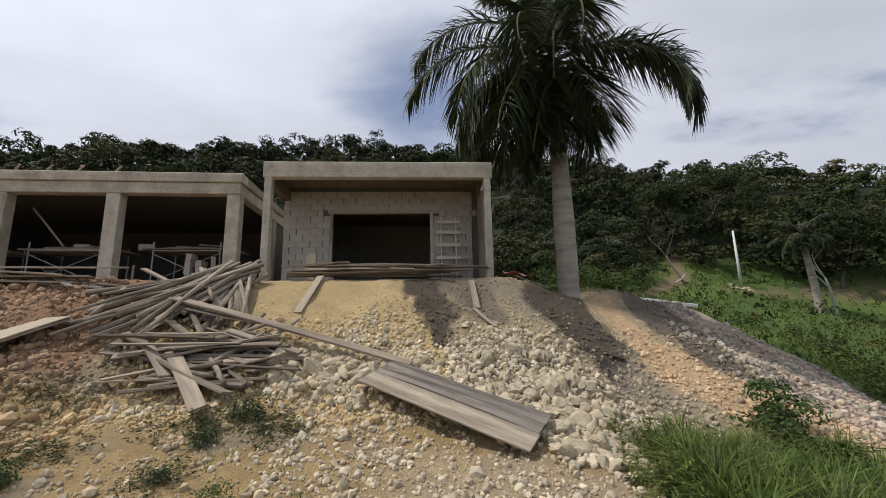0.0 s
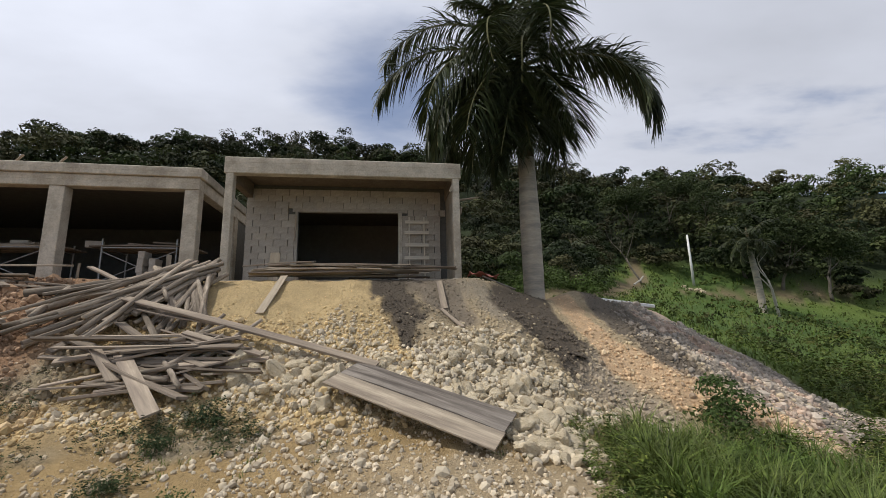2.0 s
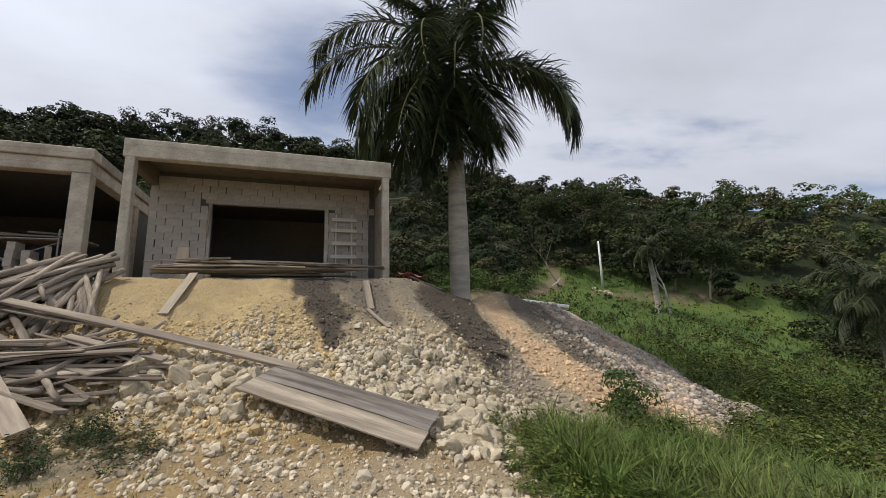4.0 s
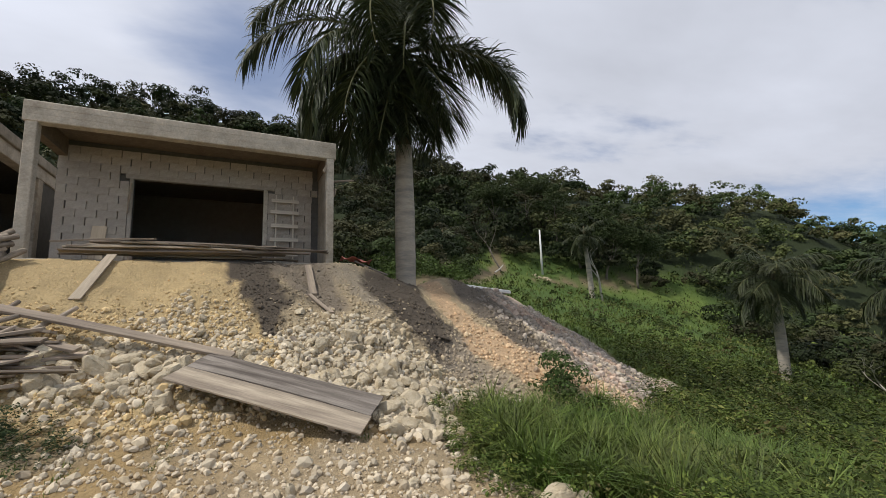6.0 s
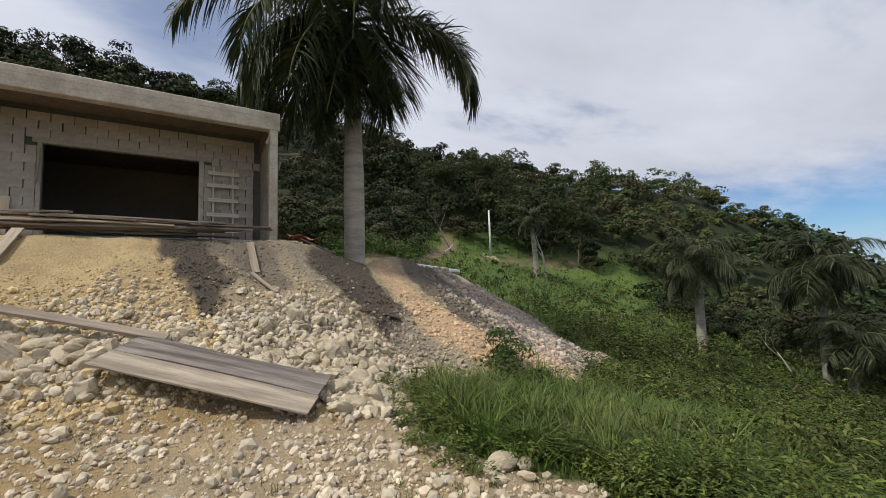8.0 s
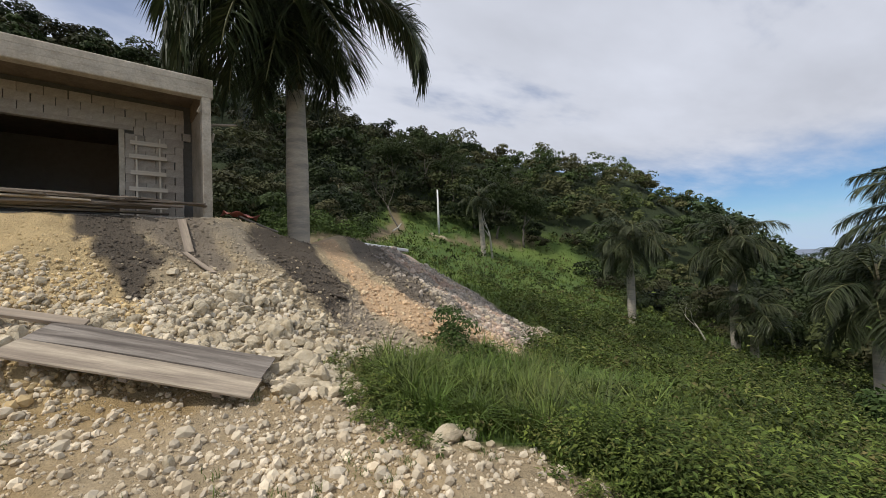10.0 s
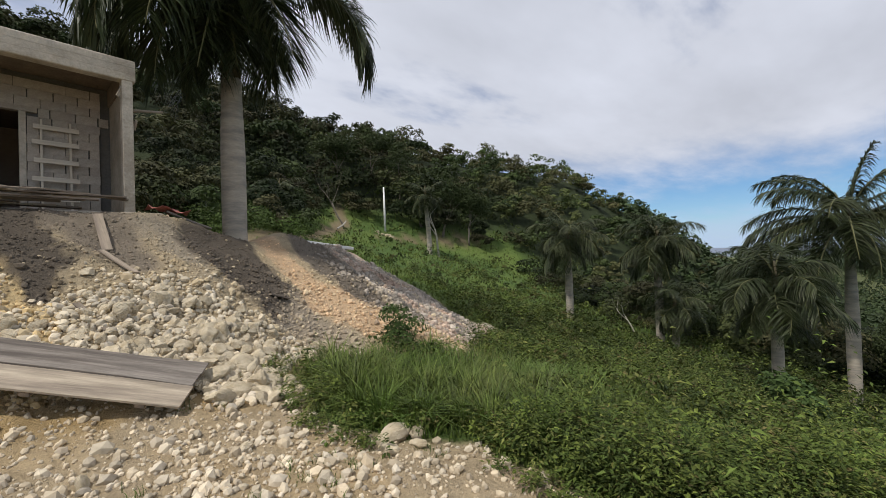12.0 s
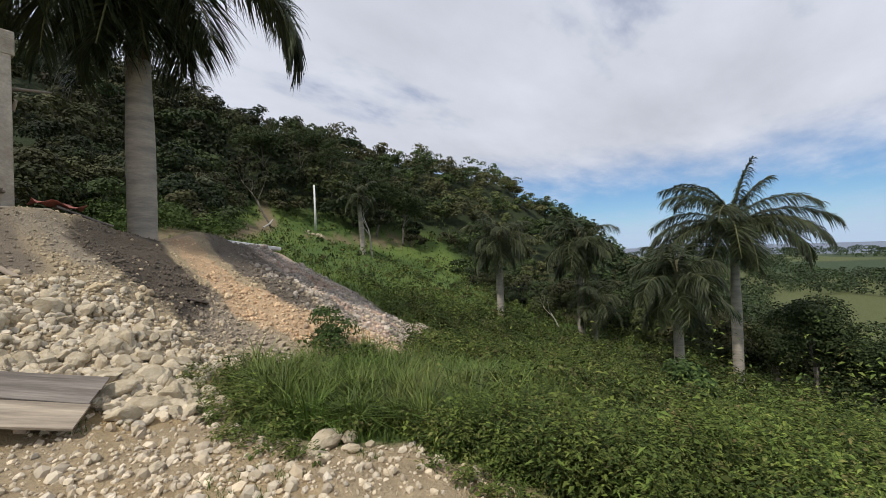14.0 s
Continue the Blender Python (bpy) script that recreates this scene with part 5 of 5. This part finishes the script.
# clods on the brown dirt
xs, ys = sample(5000, -10.5, -5.0, 5.0, 9.3, rs, lambda x, y: rs.rand(len(x)) < 0.8)
sz = np.clip(np.exp(rs.normal(math.log(0.035), 0.55, len(xs))), 0.01, 0.16)
heap("clods", "brown earth clods and broken stone", xs, ys, sz, stone_colour(xs, ys, rs, 0.25, (0.48, 0.36, 0.25)), SMALL, rs)
# rough edge of the fill on the meadow side
xs, ys = sample(5000, 4.2, 10.5, 4.8, 14.5, rs, lambda x, y: upper(x, y) & (x > 4.6 + 0.2 * (y - 5)) & (rs.rand(len(x)) < 0.55))
sz = np.clip(np.exp(rs.normal(math.log(0.042), 0.5, len(xs))), 0.015, 0.17)
heap("edge_rubble", "grey and pinkish rubble on the fill's flank", xs, ys, sz, stone_colour(xs, ys, rs, 0.35, (0.50, 0.44, 0.38)), SMALL, rs)
# single boulders
boulder_meshes = [quick_mesh("boulder", *rock_template(s + 90, 3, 12, 0.64, 0.92, 0.03), M_STONE) for s in range(6)]
for x, y, s in ((2.42, 3.18, 0.16), (2.62, 3.05, 0.12), (2.25, 3.02, 0.10), (2.5, 2.9, 0.08), (-2.15, 6.95, 0.20), (-1.85, 7.1, 0.18), (-2.55, 6.75, 0.15), (-2.2, 6.55, 0.15), (-1.6, 6.85, 0.14), (-2.75, 7.1, 0.22), (1.55, 5.75, 0.17), (1.75, 5.35, 0.16),
                (2.0, 5.85, 0.16), (1.5, 5.15, 0.14), (1.95, 5.2, 0.13), (1.7, 6.1, 0.15), (2.25, 5.7, 0.12), (1.3, 7.4, 0.16), (-1.35, 6.2, 0.09), (-1.0, 4.4, 0.09), (1.3, 3.9, 0.08), (0.2, 4.1, 0.07)):
    ob = new("boulder", boulder_meshes[rs.randint(6)])
    ob.matrix_basis = Matrix.LocRotScale((x, y, hz(x, y) + s * 0.32), Matrix(rotations(1, rs)[0].tolist()).to_quaternion(), (s * 1.2, s * 0.95, s * 0.9))
    tagged(ob, "pale angular limestone boulder at the bank's foot", "rock", "boulders")


# ---- grass and weeds ----
def blade_mesh(name, px, py, pz, L, width, lean, rs, mat, turn_to=None):
    n = len(px)
    a = rs.uniform(0, 2 * math.pi, n) if turn_to is None else turn_to + rs.normal(size=n) * 0.5
    out = np.stack([np.cos(a), np.sin(a), np.zeros(n)], 1)
    side = np.stack([-np.sin(a), np.cos(a), np.zeros(n)], 1)
    p = np.stack([px, py, pz], 1)
    V = np.empty((n, 6, 3))
    for k, (u, w) in enumerate(((0.0, 1.0), (0.55, 0.8), (1.0, 0.08))):
        c = p + out * (L * lean * u ** 2)[:, None]
        c[:, 2] += L * u * (1 - 0.35 * lean * u)
        V[:, 2 * k] = c - side * (width * w / 2)[:, None]
        V[:, 2 * k + 1] = c + side * (width * w / 2)[:, None]
    b = np.arange(n)[:, None] * 6
    F = np.concatenate([b + np.array([0, 1, 3, 2]), b + np.array([2, 3, 5, 4])])
    return new(name, quick_mesh(name, V.reshape(-1, 3), F, mat))


grassy = lambda x, y: zone_weights(x, y)[1] > 0.5
# tall tufts beside the track
tx, ty = sample(2200, 1.4, 6.2, 1.8, 6.6, rs, grassy)
k = grassy(tx - 0.35, ty) & (np.hypot(tx - 2.45, ty - 3.0) > 0.55) & (rs.rand(len(tx)) < smooth(5.9 - 0.5 * np.abs(tx - 3.2), 3.5, 5.0) * (0.35 + vnoise(tx * 1.5, ty * 1.5, 95)))
tx, ty = tx[k][:230], ty[k][:230]
n = 75
ox, oy = rs.normal(size=len(tx) * n) * 0.06, rs.normal(size=len(tx) * n) * 0.06
bx, by = np.repeat(tx, n) + ox, np.repeat(ty, n) + oy
hgt = np.repeat(rs.uniform(0.16, 0.50, len(tx)) + 0.28 * vnoise(tx * 0.9, ty * 0.9, 103), n) * rs.uniform(0.4, 1.2, len(bx))
tagged(blade_mesh("tall_grass", bx, by, height(bx, by) - 0.02, hgt, rs.uniform(0.010, 0.024, len(bx)), np.repeat(rs.uniform(0.7, 1.5, len(tx)), n) * rs.uniform(0.25, 1.2, len(bx)), rs, M_GRASS, np.arctan2(oy, ox)), "tall green grass tufts beside the track", "grass", kind="stuff")
# short meadow grass
rad = 2.5 * (76 / 2.5) ** rs.rand(45000)
ang = np.radians(rs.uniform(14, 112, 45000))
gx2, gy2 = rad * np.sin(ang), rad * np.cos(ang)
k = grassy(gx2, gy2)
gx2, gy2, rad = gx2[k], gy2[k], rad[k]
tagged(blade_mesh("meadow_grass", gx2, gy2, height(gx2, gy2) - 0.02, rs.uniform(0.08, 0.24, len(gx2)) * (1 + rad / 40), 0.008 + 0.0022 * rad * rs.uniform(0.6, 1.3, len(gx2)), rs.uniform(0.2, 0.9, len(gx2)), rs, M_GRASS),
       "green meadow grass on the hillside", "grass", kind="stuff")
# broad-leaved weeds
rad = 2.4 * (72 / 2.4) ** rs.rand(26000)
ang = np.radians(rs.uniform(16, 113, 26000))
wx, wy = rad * np.sin(ang), rad * np.cos(ang)
dens = 0.10 + 1.0 * smooth(fbm(wx * 0.35, wy * 0.35, 97, 3), 0.40, 0.60) * (1 - 0.85 * smooth(wy - 0.6 * wx, 4, 16)) * smooth(rad, 4.5, 8.5) * (1 - 0.15 * smooth(6.6 - rad + 1.5 * (fbm(wx, wy, 105, 2) - 0.5), 0, 1.2) * smooth(wx - wy, 2.5, 0.5))
k = grassy(wx, wy) & (rs.rand(len(wx)) < dens)
wx, wy, rad = wx[k][:7000], wy[k][:7000], rad[k][:7000]
wr = (0.085 + 0.0065 * rad) * rs.uniform(0.55, 1.45, len(wx))
cen = np.stack([wx, wy, height(wx, wy) + wr * rs.uniform(0.3, 1.3, len(wx)) + 0.28 * smooth(fbm(wx * 0.7, wy * 0.7, 107, 3), 0.45, 0.75) * (1 + rad / 30)], 1)
V, F = leaf_cloud(cen, wr, 20, (0.024 + 0.0036 * rad) * rs.choice((0.7, 1.0, 1.5), len(rad), p=(0.4, 0.4, 0.2)), rs, 0.9)
tints = np.array([(0.088, 0.125, 0.025), (0.118, 0.150, 0.030), (0.056, 0.085, 0.018), (0.14, 0.15, 0.042), (0.135, 0.115, 0.042)])
cols = np.repeat(tints[rs.choice(5, len(wx), p=(0.32, 0.26, 0.26, 0.13, 0.03))] * rs.uniform(0.75, 1.25, (len(wx), 1)) * ((0.30 + 0.95 * fbm(wx * 0.45, wy * 0.45, 109, 3)) * (1 - 0.15 * smooth(rad, 6, 14)))[:, None], 80, 0)
tagged(new("weeds", quick_mesh("weeds", V, F, M_FOREST, cols)), "dense green broad-leaved weeds over the slope", "weeds", kind="stuff")


def leafy_stalks(name, px, py, tall, leaf, count, colours, rs):
    """Upright weeds: pointed leaves set round each stem, the lower ones longer, tips drooping."""
    n = len(px)
    u = 0.12 + 0.88 * rs.rand(n, count) ** 0.8
    a = rs.uniform(0, 2 * math.pi, (n, count))
    bend = rs.normal(size=(n, 2)) * 0.22
    out = np.stack([np.cos(a), np.sin(a), rs.uniform(-0.35, 0.75, (n, count))], 2)
    out /= np.linalg.norm(out, axis=2, keepdims=True)
    side = np.stack([-np.sin(a), np.cos(a), rs.normal(size=(n, count)) * 0.35], 2)
    L = (leaf[:, None] * rs.uniform(0.6, 1.3, (n, count)) * (1.25 - 0.6 * u))[..., None]
    base = np.stack([px[:, None] + bend[:, :1] * tall[:, None] * u ** 2, py[:, None] + bend[:, 1:] * tall[:, None] * u ** 2,
                     np.repeat(height(px, py)[:, None], count, 1) + tall[:, None] * u], 2) + out * L * rs.uniform(0.1, 0.9, (n, count, 1))
    tip = base + out * L - np.array((0, 0, 0.3)) * L
    mid = base + out * L * 0.45
    V = np.stack([base, mid + side * L * 0.19, tip, mid - side * L * 0.19], 2).reshape(-1, 3)
    return new(name, quick_mesh(name, V, np.arange(len(V)).reshape(-1, 4), M_FOREST, np.repeat(colours, count * 4, 0)))


# upright leafy weeds in drifts over the slope and among the tall grass
rad = 2.6 * (26 / 2.6) ** rs.rand(26000)
ang = np.radians(rs.uniform(20, 112, 26000))
wx, wy = rad * np.sin(ang), rad * np.cos(ang)
drift = fbm(wx * 0.55, wy * 0.55, 121, 4)
k = grassy(wx, wy) & (rs.rand(len(wx)) < (0.25 + smooth(drift, 0.38, 0.58))) & (wy - 0.75 * wx < 3.5 + 1.5 * rs.normal(size=len(wx))) & (np.hypot(wx - 2.45, wy - 3.0) > 0.5)
wx, wy, rad, drift = wx[k][:7600], wy[k][:7600], rad[k][:7600], drift[k][:7600]
tall = rs.uniform(0.14, 0.42, len(wx)) * (0.6 + 1.3 * smooth(drift, 0.42, 0.7)) * (1 + 0.02 * rad)
tall *= np.where(rs.rand(len(wx)) > 0.96, 2.1, 1.0)
cols = tints[rs.choice(5, len(wx), p=(0.36, 0.28, 0.24, 0.10, 0.02))] * rs.uniform(0.55, 1.3, (len(wx), 1)) * (0.55 + 0.9 * fbm(wx * 0.8, wy * 0.8, 127, 3) - 0.2 * smooth(rad, 7, 16) + 0.35 * (1 - smooth(rad, 4, 7)))[:, None]
tagged(leafy_stalks("tall_weeds", wx, wy, tall, (0.032 + 0.0055 * rad) * rs.uniform(0.65, 1.6, len(wx)), 24, cols, rs), "tall leafy green stalks above the weeds", "weeds", kind="stuff")
# dark weed patches on the gravel below the timber
wx, wy = np.concatenate([(-3.35, -2.75, -2.2, -3.0, -5.9, -4.9)[i] + rs.normal(size=44) * (0.34, 0.32, 0.2, 0.16, 0.3, 0.3)[i] for i in range(6)]), np.concatenate([(5.75, 5.95, 5.8, 4.55, 6.3, 5.2)[i] + rs.normal(size=44) * 0.16 for i in range(6)])
cols = np.array((0.050, 0.072, 0.026)) * rs.uniform(0.6, 1.4, (len(wx), 1))
tagged(leafy_stalks("low_weeds", wx, wy, rs.uniform(0.06, 0.26, len(wx)), rs.uniform(0.03, 0.06, len(wx)), 22, cols, rs), "dark low weeds growing in patches on gravel", "weeds", kind="stuff")
# weeds straggling out of the grass onto the gravel
def fringe(x, y):
    g = zone_weights(x + 0.30, y)[1]
    return (g > 0.25) & bare(x, y) & (np.hypot(x, y) > 1.5) & (fbm(x * 1.6, y * 1.6, 123, 3) > 0.44)
wx, wy = sample(5200, 0.8, 4.6, 0.6, 6.6, rs, fringe)
wx, wy = wx[:420], wy[:420]
cols = tints[rs.choice(5, len(wx), p=(0.38, 0.38, 0.10, 0.12, 0.02))] * rs.uniform(0.7, 1.3, (len(wx), 1))
tagged(leafy_stalks("straggling_weeds", wx, wy, rs.uniform(0.05, 0.24, len(wx)), rs.uniform(0.03, 0.065, len(wx)), 16, cols, rs), "small green weeds straggling over gravel", "weeds", kind="stuff")
# dry straw and tall stalks
M_STRAW = material("dry_grass", (0.42, 0.36, 0.20), 0.8, 0.2, 2, 8, 0.0, 10, island=0.25, transl=0.2)
sx, sy = 5.35 + rs.normal(size=420) * 0.16, 4.95 + rs.normal(size=420) * 0.14
tagged(blade_mesh("dry_grass", sx, sy, height(sx, sy) - 0.02, rs.uniform(0.2, 0.5, 420), rs.uniform(0.005, 0.009, 420), rs.uniform(0.1, 0.6, 420), rs, M_STRAW), "straw-coloured dry grass tuft among green weeds", "grass", kind="stuff")
# sparse sprigs on the track
tx, ty = sample(260, -6, 2.6, 2.6, 6.6, rs, bare)
k = vnoise(tx * 0.7, ty * 0.7, 99) > 0.55
tx, ty = tx[k], ty[k]
bx, by = np.repeat(tx, 22) + rs.normal(size=len(tx) * 22) * 0.05, np.repeat(ty, 22) + rs.normal(size=len(tx) * 22) * 0.05
tagged(blade_mesh("grass_sprigs", bx, by, height(bx, by) - 0.01, rs.uniform(0.03, 0.11, len(bx)), rs.uniform(0.004, 0.009, len(bx)), rs.uniform(0.3, 1.0, len(bx)), rs, M_GRASS), "sparse green sprigs growing through gravel", "grass", kind="stuff")

# ---- rubble dumped by the pole ----
for i in range(16):
    bx0, by0 = at_bearing(36.6 + r.uniform(-0.9, 1.6), 52.5 + r.uniform(-0.8, 0.8))
    s = r.uniform(0.12, 0.34)
    ob = new("boulder", rock_meshes[i % 8])
    ob.matrix_basis = Matrix.LocRotScale((bx0, by0, hz(bx0, by0) + s * 0.3), Euler((r.random() * 3, r.random() * 3, r.random() * 3)), (s, s, s))
    tagged(ob, "small pale rock in a heap on the meadow", "rock", "meadow rocks")
